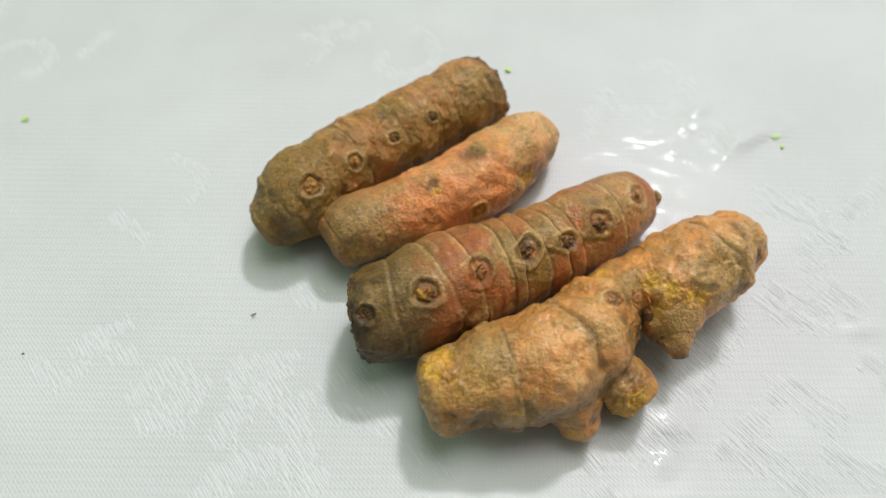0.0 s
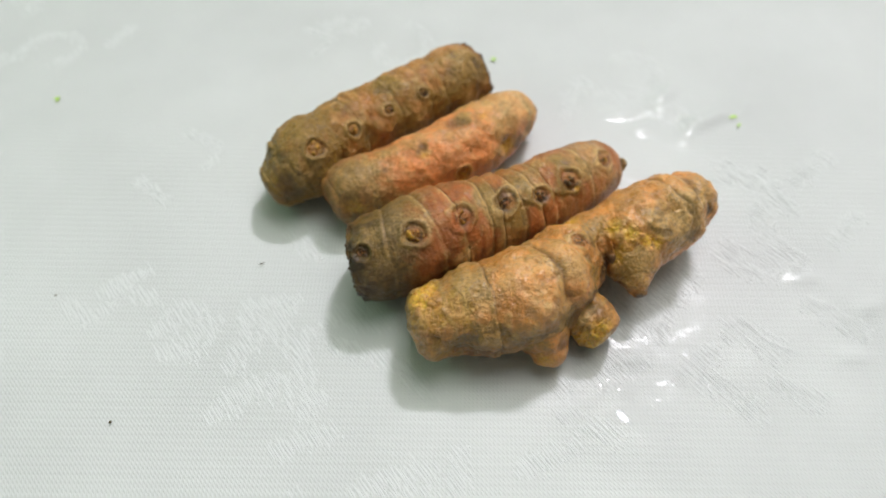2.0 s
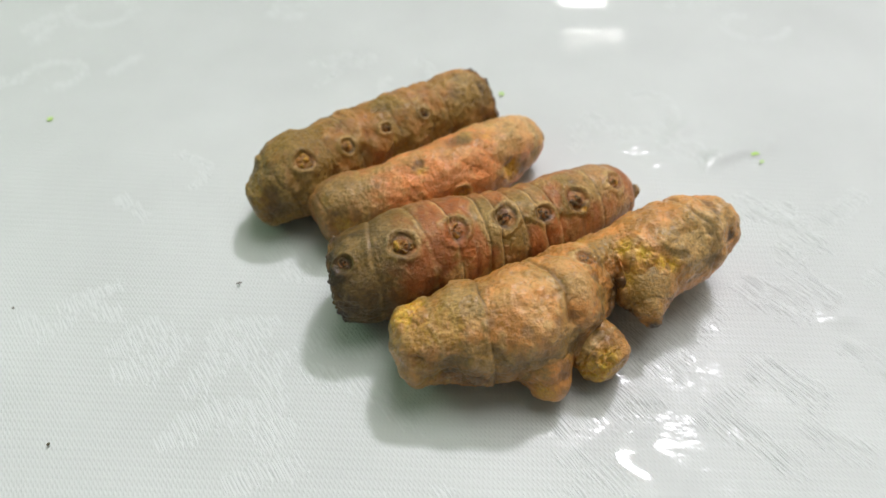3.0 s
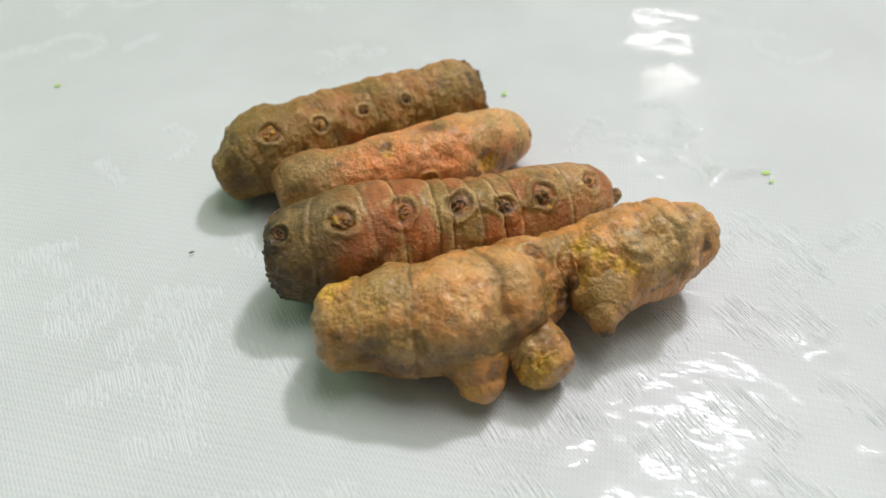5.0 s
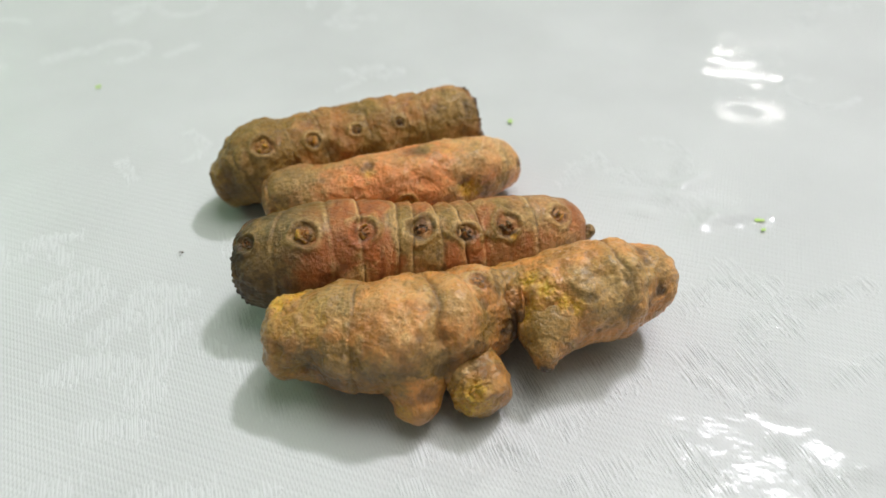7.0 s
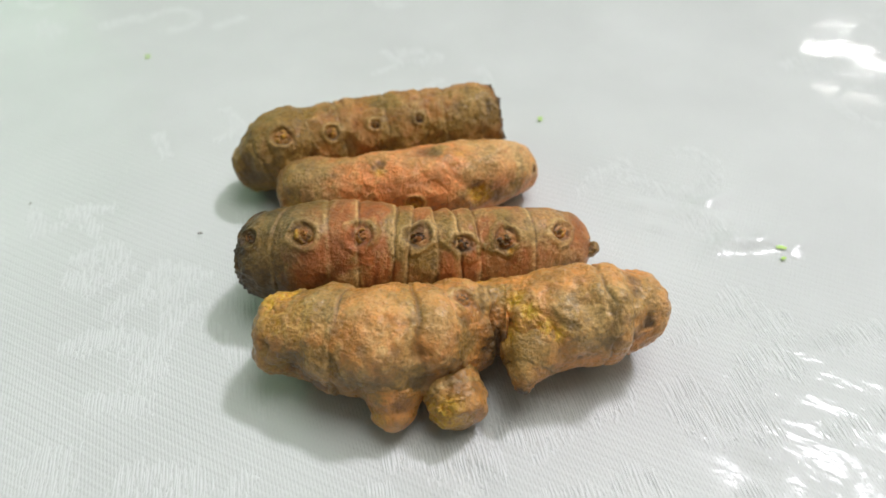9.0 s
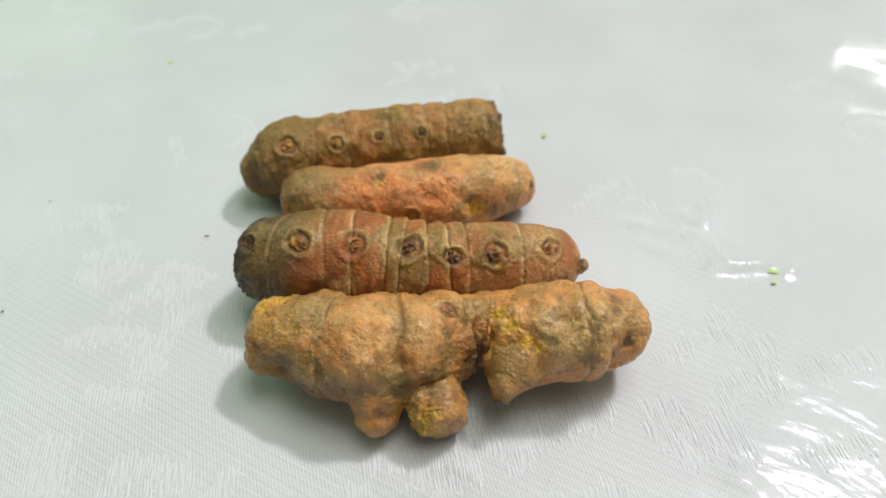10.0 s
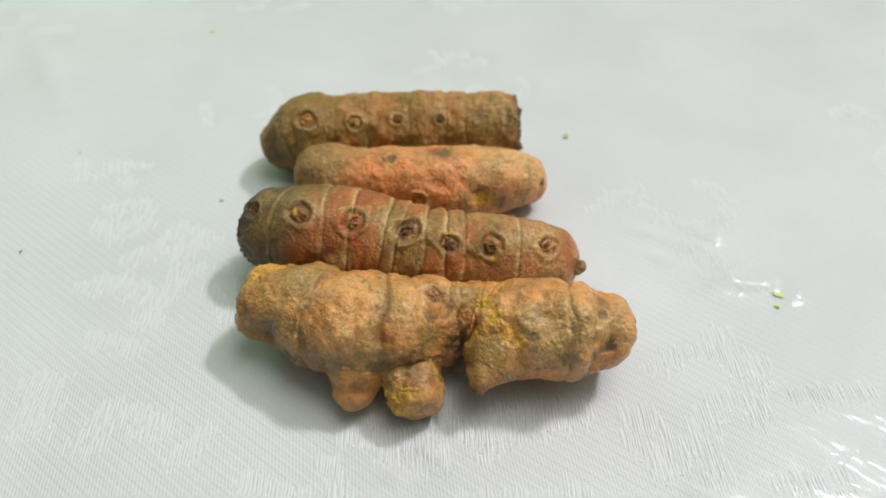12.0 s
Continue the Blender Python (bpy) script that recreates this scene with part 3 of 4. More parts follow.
# woven ornament: centre lines and widths of the raised strokes
STROKES = [
    (9, (0.057, 0.086), (0.066, 0.086)), (7, (0.050, 0.071), (0.058, 0.072)), (6, (0.034, 0.057), (0.042, 0.062)),
    (9, (0.080, 0.096), (0.089, 0.092)), (6, (0.077, 0.110), (0.083, 0.121), (0.092, 0.122)), (7, (0.092, 0.112), (0.092, 0.099), (0.098, 0.093)),
    (6, (0.094, 0.124), (0.100, 0.111)), (8, (-0.008, 0.023), (-0.010, 0.031), (0.001, 0.034)), (6, (0.009, 0.031), (0.010, 0.040)),
    (6, (0.024, 0.037), (0.034, 0.041)), (8, (-0.064, 0.070), (-0.060, 0.075), (-0.053, 0.070), (-0.056, 0.064), (-0.061, 0.064)), (7, (-0.045, 0.060), (-0.041, 0.070), (-0.043, 0.076), (-0.034, 0.077)),
    (6, (-0.037, 0.072), (-0.030, 0.064), (-0.028, 0.069)), (8, (-0.045, 0.049), (-0.040, 0.054), (-0.031, 0.055), (-0.025, 0.050)), (5, (-0.091, 0.076), (-0.083, 0.071)),
    (5, (-0.078, 0.081), (-0.069, 0.077)), (9, (0.059, 0.078), (0.068, 0.089)), (8, (0.050, 0.063), (0.043, 0.060)),
    (8, (0.077, 0.073), (0.085, 0.067)), (7, (0.067, 0.059), (0.078, 0.052)), (6, (0.084, 0.059), (0.092, 0.054)),
    (5, (0.080, 0.091), (0.090, 0.088)), (6, (0.084, 0.127), (0.093, 0.120)), (4, (-0.074, 0.136), (-0.064, 0.132), (-0.065, 0.123)),
    (4, (-0.084, 0.117), (-0.074, 0.110)), (4, (-0.045, 0.187), (-0.036, 0.182), (-0.040, 0.174)),
    (5, (-0.080, 0.075), (-0.082, 0.081), (-0.073, 0.086)), (7, (-0.021, 0.074), (-0.009, 0.073)), (5, (-0.021, 0.066), (-0.010, 0.063), (0.004, 0.055)),
    (5, (-0.029, 0.063), (-0.024, 0.050)), (7, (-0.036, 0.100), (-0.030, 0.094)), (9, (0.046, 0.075), (0.052, 0.079)), (7, (0.106, 0.122), (0.115, 0.130)), (6, (0.097, 0.080), (0.108, 0.073)), (6, (0.070, 0.066), (0.062, 0.060)),
    (5, (0.034, 0.050), (0.044, 0.044)), (6, (-0.030, 0.040), (-0.020, 0.044)), (6, (0.110, 0.100), (0.118, 0.108)),
]


def ornament():
    """Raised floats of thread, all in one direction, that fill the ornament's strokes."""
    rng = np.random.default_rng(5)
    strokes = [(w * 1e-3, np.array(line), 0.55 if line[0][0] > 0.03 else 0.45) for w, *line in STROKES]
    for gx in np.arange(-0.26, 0.3, 0.062):
        for gy in np.arange(-0.06, 0.44, 0.058):
            cx, cy = gx + rng.uniform(-0.012, 0.012), gy + rng.uniform(-0.012, 0.012)
            if -0.1 < cx < 0.115 and 0.035 < cy < 0.11 and not (cx > 0.1 or cx < -0.09):
                continue
            if rng.uniform() < 0.4:
                continue
            a, turn, size = rng.uniform(0, 6.28), rng.choice((-1, 1)), rng.uniform(0.011, 0.018)
            ang = a + turn * np.linspace(0, 4.4, 14)
            r = size * np.linspace(1, 0.35, 14)
            strokes.append((rng.uniform(0.004, 0.0065), np.column_stack([cx + r * np.cos(ang), cy + r * np.sin(ang)]), 0.3))
            for _ in range(2):
                b = rng.uniform(0, 6.28)
                p = np.array((cx + 1.35 * size * math.cos(b), cy + 1.35 * size * math.sin(b)))
                q = p + 0.009 * np.array((math.cos(b + 0.8), math.sin(b + 0.8)))
                strokes.append((rng.uniform(0.006, 0.01), np.array((p, q)), 0.3))
    along, across = np.array((0.62, -0.785)), np.array((0.785, 0.62))
    verts, faces = [], []
    pitch, step = 0.00056, 0.0005
    for w, line, lift in strokes:
        dense = np.vstack([line[k] + (line[k + 1] - line[k]) * np.linspace(0, 1, 12)[:, None] for k in range(len(line) - 1)])
        s, c = dense @ along, dense @ across
        for row in np.arange(math.floor((c.min() - w / 2) / pitch), math.ceil((c.max() + w / 2) / pitch) + 1):
            ss = np.arange(s.min() - w, s.max() + w, step)
            inside = (np.hypot(ss[:, None] - s[None], row * pitch - c[None]).min(1) < w / 2 * (1 + 0.25 * rng.standard_normal(1)))
            k = 0
            while k < len(ss):
                if not inside[k]:
                    k += 1
                    continue
                e = k
                most = int(rng.uniform(9, 22))
                while e < len(ss) and inside[e] and e - k < most:
                    e += 1
                if e - k >= 3:
                    thread(verts, faces, along, across, ss[k], ss[e - 1], row * pitch + rng.uniform(-1e-4, 1e-4), lift, rng)
                k = e + 1
    verts = np.array(verts)
    verts[:, 2] += cloth_height(verts[:, 0], verts[:, 1])
    me = bpy.data.meshes.new("woven_thread")
    me.from_pydata(verts.tolist(), [], faces)
    me.polygons.foreach_set("use_smooth", np.ones(len(me.polygons), bool))
    me.materials.append(THREAD)
    ob = new("woven_thread", me)
    ob.parent = cloth
    return tagged(ob, "raised white satin threads of the ornament", kind="stuff")


def thread(verts, faces, along, across, s0, s1, c, lift, rng):
    """One float: a low arched ribbon from s0 to s1."""
    base, n, half = len(verts), 5, 0.00026 * rng.uniform(0.75, 1.2)
    high = rng.uniform(0.00009, 0.00015) * lift
    bend = rng.uniform(-3e-4, 3e-4)
    for k in range(n):
        f = k / (n - 1)
        arch = math.sin(math.pi * (0.06 + 0.88 * f))
        mid = along * (s0 + (s1 - s0) * f) + across * (c + bend * arch)
        for side, up in ((-1, -1.0), (-0.5, 0.6), (0.5, 0.6), (1, -1.0)):
            q = mid + across * side * half * (0.55 + 0.45 * arch)
            verts.append((q[0], q[1], -0.0006 + high * arch * (1 + up) + 0.00012 * arch - 0.00006))
    for k in range(n - 1):
        for j in range(3):
            a = base + 4 * k + j
            faces.append((a, a + 4, a + 5, a + 1))


ornament()


def fleck(name, label, mat, x, y, size, tall, seed):
    bm = bmesh.new()
    bmesh.ops.create_icosphere(bm, subdivisions=2, radius=1)
    for v in bm.verts:
        k = 1 + 0.35 * noise.noise(v.co * 1.7 + Vector((seed, 0, 0)))
        v.co = Vector((v.co.x * size[0] * k, v.co.y * size[1] * k, v.co.z * tall))
    bm.transform(Matrix.Rotation(seed, 4, "Z"))
    ob = part(name, bm, mat)
    ob.location = (x, y, tall * 0.5)
    return tagged(ob, label, "crumb" if mat is CRUMB else "stain")


fleck("crumb", "tiny dark crumb lying on the tablecloth", CRUMB, -0.0430, 0.0890, (0.0007, 0.0002), 0.0002, 0.5)
fleck("crumb", "tiny dark crumb lying on the tablecloth", CRUMB, -0.0698, 0.0450, (0.0004, 0.0003), 0.0002, 1.5)
fleck("crumb", "tiny dark crumb lying on the tablecloth", CRUMB, -0.0940, 0.0780, (0.0003, 0.0003), 0.0002, 2.5)
for sx, sy, a, b, turn in ((0.0922, 0.1467, 0.0017, 0.0008, 0.3), (0.0932, 0.1432, 0.0009, 0.0006, 0.8), (0.0895, 0.1490, 0.0006, 0.0006, 1.0), (0.0190, 0.1720, 0.0011, 0.0010, 2.0), (-0.1190, 0.1500, 0.0012, 0.0012, 0.0)):
    fleck("stain", "bright green dye fleck on the tablecloth", GREENFLECK, sx, sy, (a * 0.8, b * 0.8), 0.00005, turn)

# ---- the four rhizomes ----
A_LINE = [(-0.0414, 0.1103, 0.0074, 0.0070), (-0.0351, 0.1151, 0.0107, 0.0105), (-0.0285, 0.1225, 0.0098, 0.0098), (-0.0206, 0.1304, 0.0098, 0.0098),
          (-0.0121, 0.1363, 0.0102, 0.0102), (-0.0039, 0.1430, 0.0100, 0.0100), (0.0049, 0.1491, 0.0100, 0.0100), (0.0108, 0.1538, 0.0096, 0.0096)]
B_LINE = [(-0.0235, 0.1058, 0.0073, 0.0070), (-0.0200, 0.1079, 0.0083, 0.0083), (-0.0116, 0.1114, 0.0085, 0.0085), (-0.0030, 0.1149, 0.0092, 0.0092),
          (0.0049, 0.1192, 0.0096, 0.0096), (0.0129, 0.1257, 0.0096, 0.0096), (0.0215, 0.1352, 0.0085, 0.0085), (0.0245, 0.1395, 0.0068, 0.0066)]
C_LINE = [(-0.0163, 0.0840, 0.0100, 0.0096), (-0.0118, 0.0847, 0.0111, 0.0112), (-0.0046, 0.0868, 0.0116, 0.0117), (0.0035, 0.0914, 0.0117, 0.0118),
          (0.0121, 0.0960, 0.0110, 0.0110), (0.0206, 0.0998, 0.0103, 0.0103), (0.0284, 0.1050, 0.0097, 0.0097), (0.0379, 0.1111, 0.0096, 0.0096), (0.0458, 0.1173, 0.0081, 0.0078)]
D_LINE = [(0.0022, 0.0668, 0.0095, 0.0088), (0.0068, 0.0681, 0.0104, 0.0099), (0.0143, 0.0703, 0.0110, 0.0109), (0.0225, 0.0729, 0.0116, 0.0116),
          (0.0297, 0.0770, 0.0115, 0.0114), (0.0367, 0.0850, 0.0108, 0.0097), (0.0418, 0.0900, 0.0105, 0.0083), (0.0479, 0.0915, 0.0112, 0.0101),
          (0.0549, 0.0948, 0.0122, 0.0107), (0.0617, 0.0992, 0.0125, 0.0104), (0.0665, 0.1022, 0.0126, 0.0080)]
rhizome("olive-brown turmeric rhizome with blunt worn ends and small buds", A_LINE, SKIN_OLIVE, ("blunt", "cut"),
        [(0.09, 0.35, 0.7, 0.5), (0.235, 0.35, 0.7, 0.5), (0.38, 0.5, 0.8, 0.5), (0.575, 0.3, 0.7, 0.4), (0.71, 0.4, 0.7, 0.4), (0.80, 0.65, 0.9, 0.5)],
        [(0.152, 53, 2.7, 0.0, 0.6), (0.343, 48, 2.2, 0.0, 0.35), (0.537, 48, 1.6, 0.3, 0.0), (0.685, 48, 1.5, 0.35, 0.0)],
        # scars and bark tones; dark patches low in front put shade into the colour
        [(0.05, 30, 5.0, "dark", 0.5), (0.25, 5, 6.0, "dark", 0.45), (0.6, 15, 6.0, "olive", 0.8), (0.7, 80, 4.0, "orange", 0.4), (0.09, 75, 3.0, "dark", 0.6), (0.065, 100, 3.5, "dark", 0.6), (0.0, 50, 3.0, "yellow", 0.25), (0.0, 130, 3.0, "yellow", 0.2), (-0.02, 60, 3.0, "dark", 0.6), (0.03, 10, 4.5, "dark", 0.6), (0.44, 73, 6.0, "orange", 0.6), (0.906, 115, 5.0, "orange", 0.8), (0.93, 60, 7.0, "olive", 0.8), (0.85, 60, 3.0, "dark", 0.5),
         (0.56, 100, 5.0, "olive", 0.7), (0.56, 85, 3.0, "dark", 0.35), (0.5, 30, 5.0, "orange", 0.5), (0.3, 25, 4.0, "orange", 0.4), (0.24, 15, 2.5, "dark", 0.5), (0.2, 95, 8.0, "olive", 0.5), (0.16, 52, 3.6, "orange", 0.7), (0.76, 60, 5.0, "orange", 0.3), (0.4, 25, 3.0, "dark", 0.4), (0.94, 30, 4.0, "dark", 0.35), (1.0, 70, 4.0, "orange", 0.6)],
        11, tone=0.34, rough=1.1, crumbly=0.7, aged_shade=0.3, fresh_lit=0.15, bulge=0.3, papery=0.35,
        knobs=[(0.0, 115, 6.5, -1.3), (0.0, 30, 2.5, 0.6), (0.19, 85, 6.5, 0.8), (0.30, 60, 4.5, 0.5), (0.24, 20, 3.0, -0.5), (0.45, 60, 4.0, -0.5), (0.62, 60, 5.0, 0.5), (0.76, 50, 4.0, 0.5), (0.5, 30, 3.0, 0.4), (0.86, 60, 2.2, -0.5), (0.92, 90, 4.5, 0.5), (0.94, 40, 2.5, 0.4)])
rhizome("smooth pinkish-orange turmeric rhizome with dimpled skin and rounded tip", B_LINE, SKIN_PINK, ("blunt", "dome"),
        [(0.06, 0.25, 0.8, 0.3), (0.16, 0.15, 0.8, 0.4), (0.93, 0.2, 0.8, 0.3)], [(0.52, 14, 2.1, 0.0, 0.7), (1.0, 35, 1.2, 0.3, 0.0)],
        [(0.02, 30, 4.0, "dark", 0.5), (0.08, 80, 6.0, "olive", 0.4), (0.594, 98, 4.0, "dark", 0.6), (0.64, 104, 3.5, "olive", 0.8), (0.213, 66, 1.3, "dark", 0.6), (0.752, 10, 4.2, "yellow", 1.0), (0.735, 28, 2.6, "dark", 0.7), (0.713, 90, 2.2, "yellow", 0.45), (0.713, 94, 1.6, "dark", 0.35),
         # pale patches: the tan tip, and brightness of the lit top as colour
         (0.52, 14, 3.0, "yellow", 0.6), (0.40, 70, 1.8, "yellow", 0.6), (0.41, 80, 1.6, "dark", 0.7), (0.385, 76, 1.2, "dark", 0.6), (0.42, 72, 1.2, "pale", 0.8), (0.27, 62, 7.0, "orange", 0.8), (0.48, 40, 7.0, "orange", 0.6), (0.62, 40, 6.0, "orange", 0.4), (0.93, 80, 9.0, "pale", 0.9), (0.78, 95, 6.0, "pale", 0.6), (0.5, 95, 5.0, "pale", 0.35), (0.03, 15, 3.2, "yellow", 0.5)],
        23, tone=0.66, rough=0.85, dimples=0.9, ringy=0.25, aged_shade=0.5, fresh_lit=0.75, crumbly=0.55, papery=0.3,
        knobs=[(0.60, 100, 3.0, -0.7), (0.713, 90, 2.6, -0.9), (0.66, 78, 3.0, 0.5), (0.40, 75, 2.6, -0.9), (0.385, 84, 2.0, 0.4), (0.47, 60, 4.0, 0.5), (0.50, 78, 2.0, -0.35), (0.30, 70, 2.5, -0.35), (0.34, 55, 2.0, 0.3), (0.56, 50, 2.2, -0.4), (0.60, 62, 2.2, 0.35), (0.75, 10, 3.4, -0.6), (0.82, 50, 4.0, 0.6), (0.88, 90, 3.0, 0.5), (0.93, 60, 2.0, -0.4), (0.25, 50, 2.2, 0.3), (0.97, 75, 2.5, 0.4)])
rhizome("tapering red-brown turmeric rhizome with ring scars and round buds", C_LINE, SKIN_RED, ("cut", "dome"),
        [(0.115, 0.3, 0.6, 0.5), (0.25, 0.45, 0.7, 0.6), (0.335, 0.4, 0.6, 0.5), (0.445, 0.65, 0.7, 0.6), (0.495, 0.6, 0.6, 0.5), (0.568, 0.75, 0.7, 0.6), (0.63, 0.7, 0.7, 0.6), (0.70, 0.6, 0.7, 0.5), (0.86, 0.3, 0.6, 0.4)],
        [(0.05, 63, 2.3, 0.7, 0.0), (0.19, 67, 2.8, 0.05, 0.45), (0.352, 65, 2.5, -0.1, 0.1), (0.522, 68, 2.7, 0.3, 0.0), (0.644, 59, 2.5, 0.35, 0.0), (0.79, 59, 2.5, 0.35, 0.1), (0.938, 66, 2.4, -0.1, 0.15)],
        # dark crust at the rim; dark low in front puts shade into the colour
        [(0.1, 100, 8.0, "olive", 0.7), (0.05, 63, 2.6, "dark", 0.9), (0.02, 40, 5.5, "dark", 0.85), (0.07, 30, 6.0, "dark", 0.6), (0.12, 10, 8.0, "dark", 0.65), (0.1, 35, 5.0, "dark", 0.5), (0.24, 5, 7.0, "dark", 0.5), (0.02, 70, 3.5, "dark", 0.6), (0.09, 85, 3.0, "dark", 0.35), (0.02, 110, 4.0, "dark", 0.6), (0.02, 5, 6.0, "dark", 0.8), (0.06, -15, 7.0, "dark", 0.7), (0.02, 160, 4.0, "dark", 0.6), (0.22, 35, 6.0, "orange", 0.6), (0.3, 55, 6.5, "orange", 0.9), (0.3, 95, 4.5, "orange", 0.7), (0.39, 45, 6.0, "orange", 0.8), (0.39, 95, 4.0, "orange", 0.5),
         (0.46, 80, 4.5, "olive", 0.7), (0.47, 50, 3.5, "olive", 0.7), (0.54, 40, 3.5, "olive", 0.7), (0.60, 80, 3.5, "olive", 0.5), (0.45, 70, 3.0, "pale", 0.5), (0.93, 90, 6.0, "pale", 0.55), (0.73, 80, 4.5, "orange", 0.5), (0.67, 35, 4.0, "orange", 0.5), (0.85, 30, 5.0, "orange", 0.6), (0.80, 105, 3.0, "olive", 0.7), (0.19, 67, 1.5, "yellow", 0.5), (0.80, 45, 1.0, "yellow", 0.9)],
        37, tone=0.66, rough=0.55, bulge=0.4, aged_shade=0.9, fresh_lit=0.4, papery=1.0, waviness=0.8,
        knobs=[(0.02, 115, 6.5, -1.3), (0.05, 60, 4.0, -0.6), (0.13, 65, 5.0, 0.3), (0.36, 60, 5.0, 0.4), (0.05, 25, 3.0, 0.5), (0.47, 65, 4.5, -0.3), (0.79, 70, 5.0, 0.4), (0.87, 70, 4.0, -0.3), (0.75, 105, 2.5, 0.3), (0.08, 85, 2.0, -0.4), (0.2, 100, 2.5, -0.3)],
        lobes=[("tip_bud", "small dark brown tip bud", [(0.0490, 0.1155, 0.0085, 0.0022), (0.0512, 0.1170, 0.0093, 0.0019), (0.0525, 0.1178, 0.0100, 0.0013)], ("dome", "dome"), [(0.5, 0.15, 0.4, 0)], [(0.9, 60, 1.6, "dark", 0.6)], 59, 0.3)])
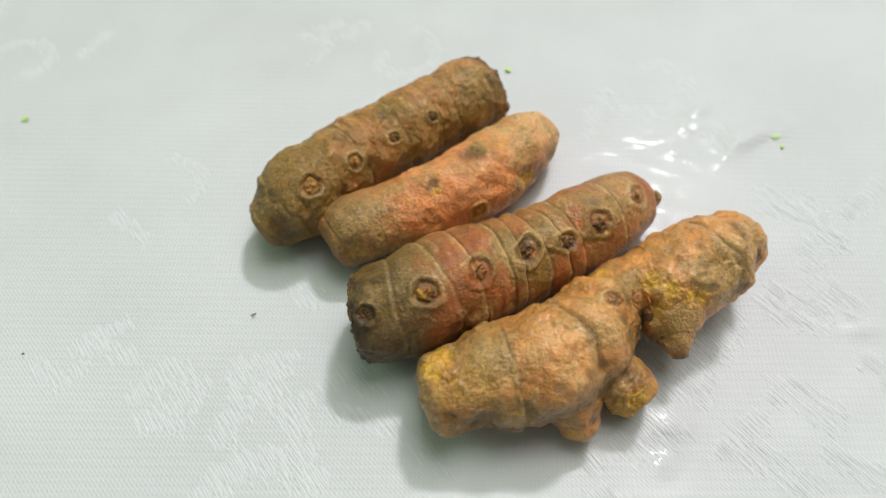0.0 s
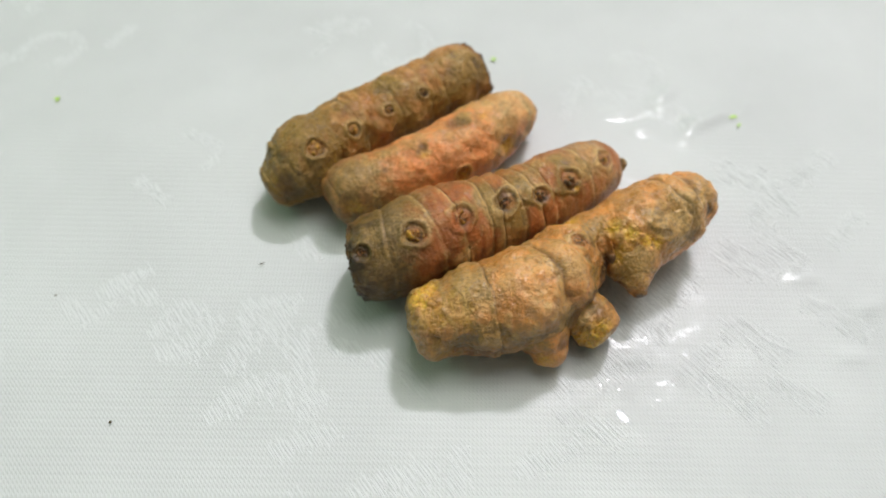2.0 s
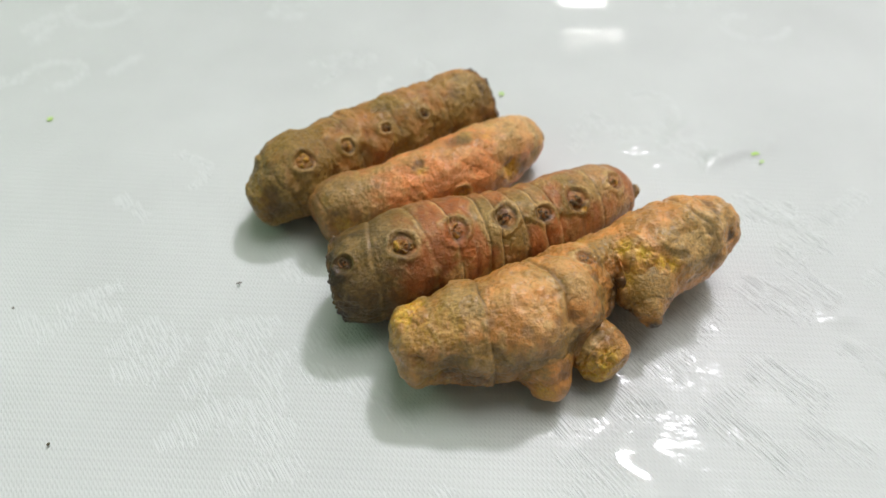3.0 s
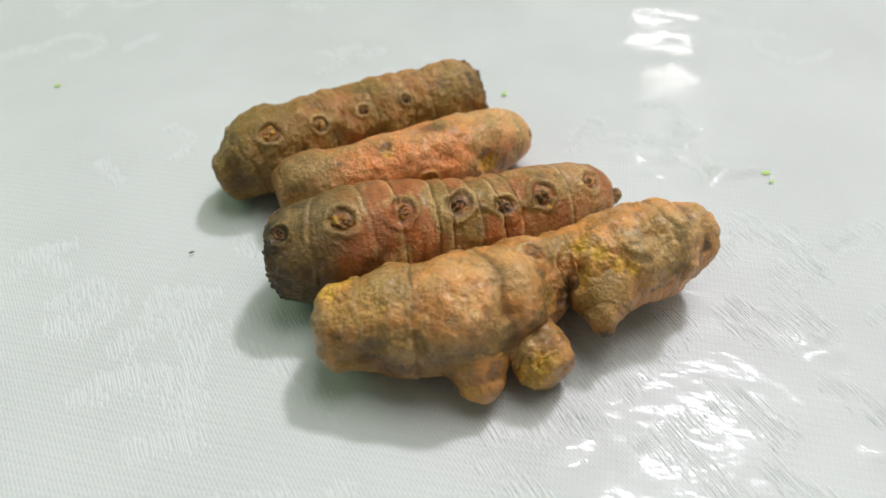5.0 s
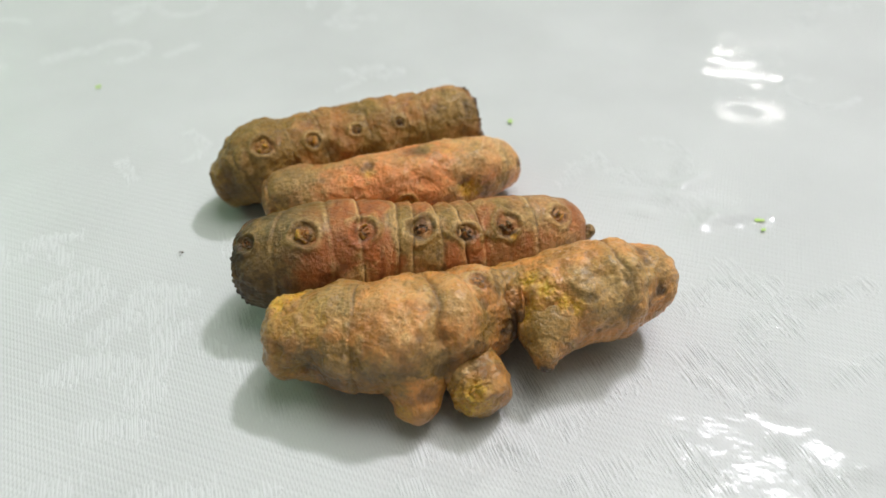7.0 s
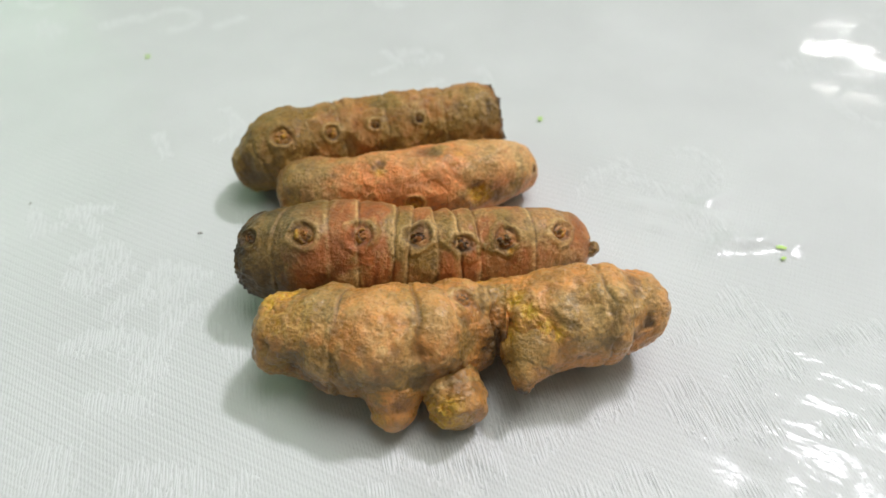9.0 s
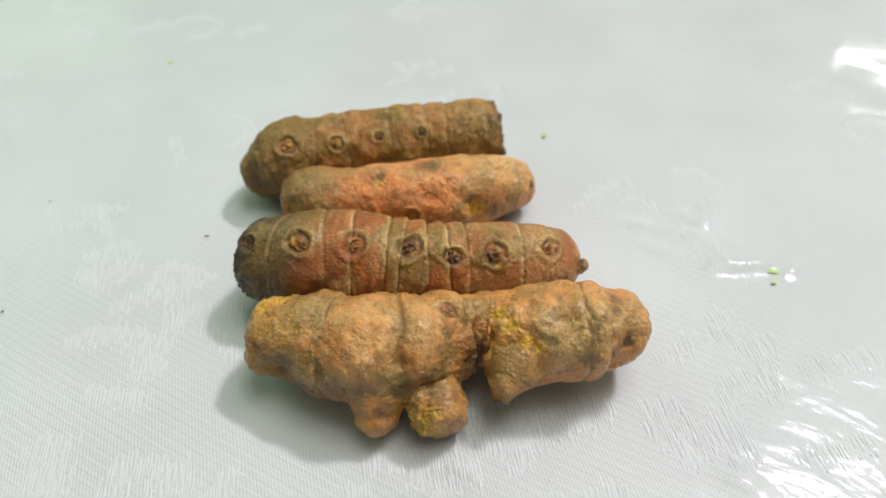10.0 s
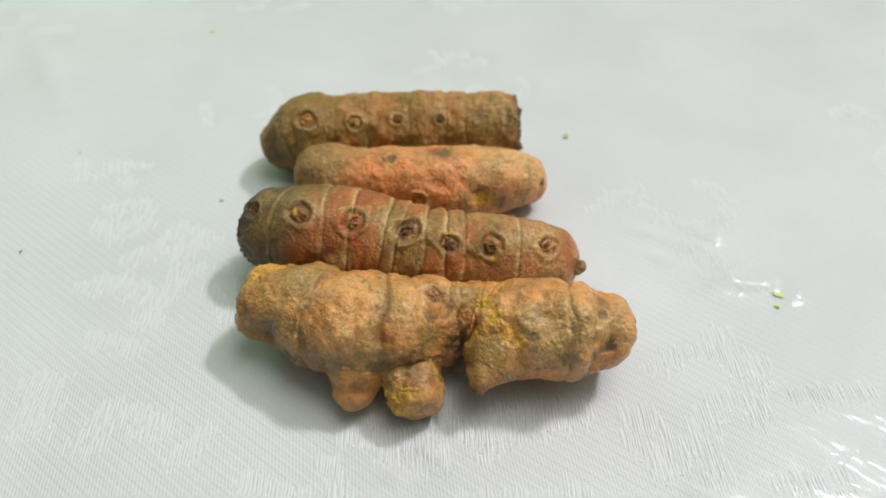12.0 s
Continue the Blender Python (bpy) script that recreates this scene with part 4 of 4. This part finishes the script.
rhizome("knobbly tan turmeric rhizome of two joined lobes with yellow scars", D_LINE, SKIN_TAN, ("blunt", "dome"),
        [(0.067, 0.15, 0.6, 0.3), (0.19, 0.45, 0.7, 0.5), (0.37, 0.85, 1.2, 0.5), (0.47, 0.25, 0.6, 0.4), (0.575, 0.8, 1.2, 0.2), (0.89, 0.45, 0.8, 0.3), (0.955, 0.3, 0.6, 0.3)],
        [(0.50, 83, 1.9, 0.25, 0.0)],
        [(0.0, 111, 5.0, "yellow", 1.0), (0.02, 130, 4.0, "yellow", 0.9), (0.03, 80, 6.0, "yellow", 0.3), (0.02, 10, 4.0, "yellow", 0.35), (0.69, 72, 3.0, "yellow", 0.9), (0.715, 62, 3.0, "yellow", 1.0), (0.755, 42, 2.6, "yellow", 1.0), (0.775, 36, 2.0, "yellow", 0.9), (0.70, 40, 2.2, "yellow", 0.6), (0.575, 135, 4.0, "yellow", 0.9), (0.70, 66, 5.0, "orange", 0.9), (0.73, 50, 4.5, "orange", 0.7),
         # pale patches: flaking skin, and highlights of the lit top put into colour
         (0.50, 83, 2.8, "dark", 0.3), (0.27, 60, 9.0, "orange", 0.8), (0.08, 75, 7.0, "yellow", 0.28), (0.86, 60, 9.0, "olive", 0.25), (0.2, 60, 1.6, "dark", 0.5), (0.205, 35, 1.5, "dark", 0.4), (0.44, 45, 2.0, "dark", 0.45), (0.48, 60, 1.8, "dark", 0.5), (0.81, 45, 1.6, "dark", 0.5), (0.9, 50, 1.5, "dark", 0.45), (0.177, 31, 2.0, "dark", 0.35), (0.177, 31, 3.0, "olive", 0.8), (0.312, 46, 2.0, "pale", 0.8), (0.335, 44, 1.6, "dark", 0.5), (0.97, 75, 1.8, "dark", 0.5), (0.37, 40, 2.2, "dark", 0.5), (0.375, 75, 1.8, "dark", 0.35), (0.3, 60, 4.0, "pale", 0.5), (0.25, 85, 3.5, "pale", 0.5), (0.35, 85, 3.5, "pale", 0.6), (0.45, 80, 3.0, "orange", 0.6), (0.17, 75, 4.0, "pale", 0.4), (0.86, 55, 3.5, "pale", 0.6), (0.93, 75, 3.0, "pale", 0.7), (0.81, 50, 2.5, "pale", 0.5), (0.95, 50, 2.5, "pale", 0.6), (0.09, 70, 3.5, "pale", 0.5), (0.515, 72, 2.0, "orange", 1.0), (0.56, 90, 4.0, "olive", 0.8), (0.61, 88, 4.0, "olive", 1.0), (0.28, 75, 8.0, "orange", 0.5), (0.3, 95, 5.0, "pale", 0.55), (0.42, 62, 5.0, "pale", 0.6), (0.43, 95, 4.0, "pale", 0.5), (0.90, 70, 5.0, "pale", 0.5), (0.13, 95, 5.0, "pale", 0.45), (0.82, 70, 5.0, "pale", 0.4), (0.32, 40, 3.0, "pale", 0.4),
         # dark tip spots and neck dirt; lower front and neck also carry painted shade
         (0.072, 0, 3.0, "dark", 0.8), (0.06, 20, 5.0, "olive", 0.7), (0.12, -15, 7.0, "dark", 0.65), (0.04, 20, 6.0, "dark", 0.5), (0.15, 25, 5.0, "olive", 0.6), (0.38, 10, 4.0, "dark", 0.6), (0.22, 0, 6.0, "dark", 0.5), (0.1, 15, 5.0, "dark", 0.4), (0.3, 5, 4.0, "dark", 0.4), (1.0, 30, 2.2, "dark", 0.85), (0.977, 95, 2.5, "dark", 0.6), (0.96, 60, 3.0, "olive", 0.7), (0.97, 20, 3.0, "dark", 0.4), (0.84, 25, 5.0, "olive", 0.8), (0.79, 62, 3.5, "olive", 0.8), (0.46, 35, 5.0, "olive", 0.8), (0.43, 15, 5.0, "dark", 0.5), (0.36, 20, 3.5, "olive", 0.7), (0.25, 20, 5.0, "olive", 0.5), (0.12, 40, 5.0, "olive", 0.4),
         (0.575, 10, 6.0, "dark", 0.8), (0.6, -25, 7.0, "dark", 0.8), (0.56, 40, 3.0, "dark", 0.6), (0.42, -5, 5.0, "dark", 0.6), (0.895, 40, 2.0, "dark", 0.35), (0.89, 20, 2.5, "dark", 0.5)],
        53, tone=0.66, rough=1.25, crumbly=1.0, waviness=1.6, ringy=0.35, bulge=0.5, aged_shade=0.3, fresh_lit=0.35, papery=0.45,
        knobs=[(0.0, 111, 3.0, 0.9), (0.07, 0, 3.0, -1.3), (0.08, -25, 7.0, -0.9), (0.13, 50, 5.0, 0.3), (0.31, 36, 5.0, 1.1), (0.27, 75, 6.0, 0.5), (0.36, 20, 3.0, -1.0), (0.43, 60, 4.5, 0.7), (0.41, 30, 3.0, 0.6), (0.46, 75, 2.5, -0.4), (0.50, 95, 3.5, 0.6), (0.55, 12, 5.0, -1.3), (0.575, 60, 3.0, -0.9), (0.61, 90, 3.0, 0.4),
               (0.70, 66, 3.5, -0.7), (0.755, 42, 2.6, -0.5), (0.80, 60, 2.6, 0.9), (0.805, 38, 2.4, 0.7), (0.77, 55, 2.2, -0.6), (0.74, 22, 3.5, 0.6), (0.85, 55, 2.5, -0.4), (0.865, 85, 3.5, 0.5), (0.92, 60, 3.5, 0.7), (0.955, 45, 2.2, 0.5), (0.97, 70, 1.8, -0.5), (0.985, 55, 1.8, 0.4), (0.955, 88, 1.8, -0.4), (0.94, 25, 2.0, 0.5), (0.84, 20, 3.0, -0.5)],
        # dark flanks at the stub bases put the gap's shade into the colour
        lobes=[("stub", "", [(0.0232, 0.0750, 0.0110, 0.0108), (0.0262, 0.0700, 0.0094, 0.0097), (0.0286, 0.0660, 0.0074, 0.0072), (0.0303, 0.0630, 0.0050, 0.0045)], ("dome", "dome"), [(0.45, 0.3, 0.7, 0.3), (0.75, 0.25, 0.5, 0)], [(1.1, 40, 3.0, "yellow", 0.6), (0.7, 20, 4.0, "olive", 0.7), (0.85, -10, 4.0, "dark", 0.6), (0.9, 120, 3.0, "dark", 0.5), (0.8, 60, 3.0, "olive", 0.7), (0.5, 150, 4.0, "olive", 0.6), (0.7, 90, 2.5, "pale", 0.5)], 61, 0.5),
               ("stub", "short stub with a yellow broken end", [(0.0345, 0.0780, 0.0085, 0.0045), (0.0382, 0.0728, 0.0075, 0.0060), (0.0411, 0.0697, 0.0066, 0.0066), (0.0428, 0.0682, 0.0060, 0.0058)], ("dome", "blunt"), [(0.45, 0.4, 0.6, 0.5), (0.7, 0.3, 0.5, 0.3)], [(1.1, 20, 6.0, "yellow", 1.0), (1.0, 50, 4.0, "yellow", 0.9), (0.9, 5, 3.8, "yellow", 1.0), (0.75, -20, 3.5, "yellow", 0.8), (1.0, 60, 2.5, "olive", 0.8), (0.7, 90, 3.0, "dark", 0.5), (0.8, 130, 2.2, "dark", 0.5), (0.6, 60, 3.0, "pale", 0.5), (0.4, 0, 3.0, "dark", 0.7), (0.4, 180, 4.0, "dark", 0.7), (1.0, 170, 3.0, "pale", 0.4)], 67, 0.35),
               ("spur", "pointed spur with a dark tip", [(0.0507, 0.0900, 0.0108, 0.0092), (0.0511, 0.0850, 0.0108, 0.0072), (0.0517, 0.0802, 0.0102, 0.0043), (0.0523, 0.0768, 0.0092, 0.0018)], ("dome", "dome"), [(0.72, 0.3, 0.5, 0.4)], [(1.1, 60, 3.2, "dark", 0.95), (0.8, -20, 4.0, "dark", 0.6), (0.95, 200, 2.2, "yellow", 0.7), (0.5, 90, 4.0, "olive", 0.6), (0.4, 40, 3.0, "yellow", 0.6)], 71, 0.5)])
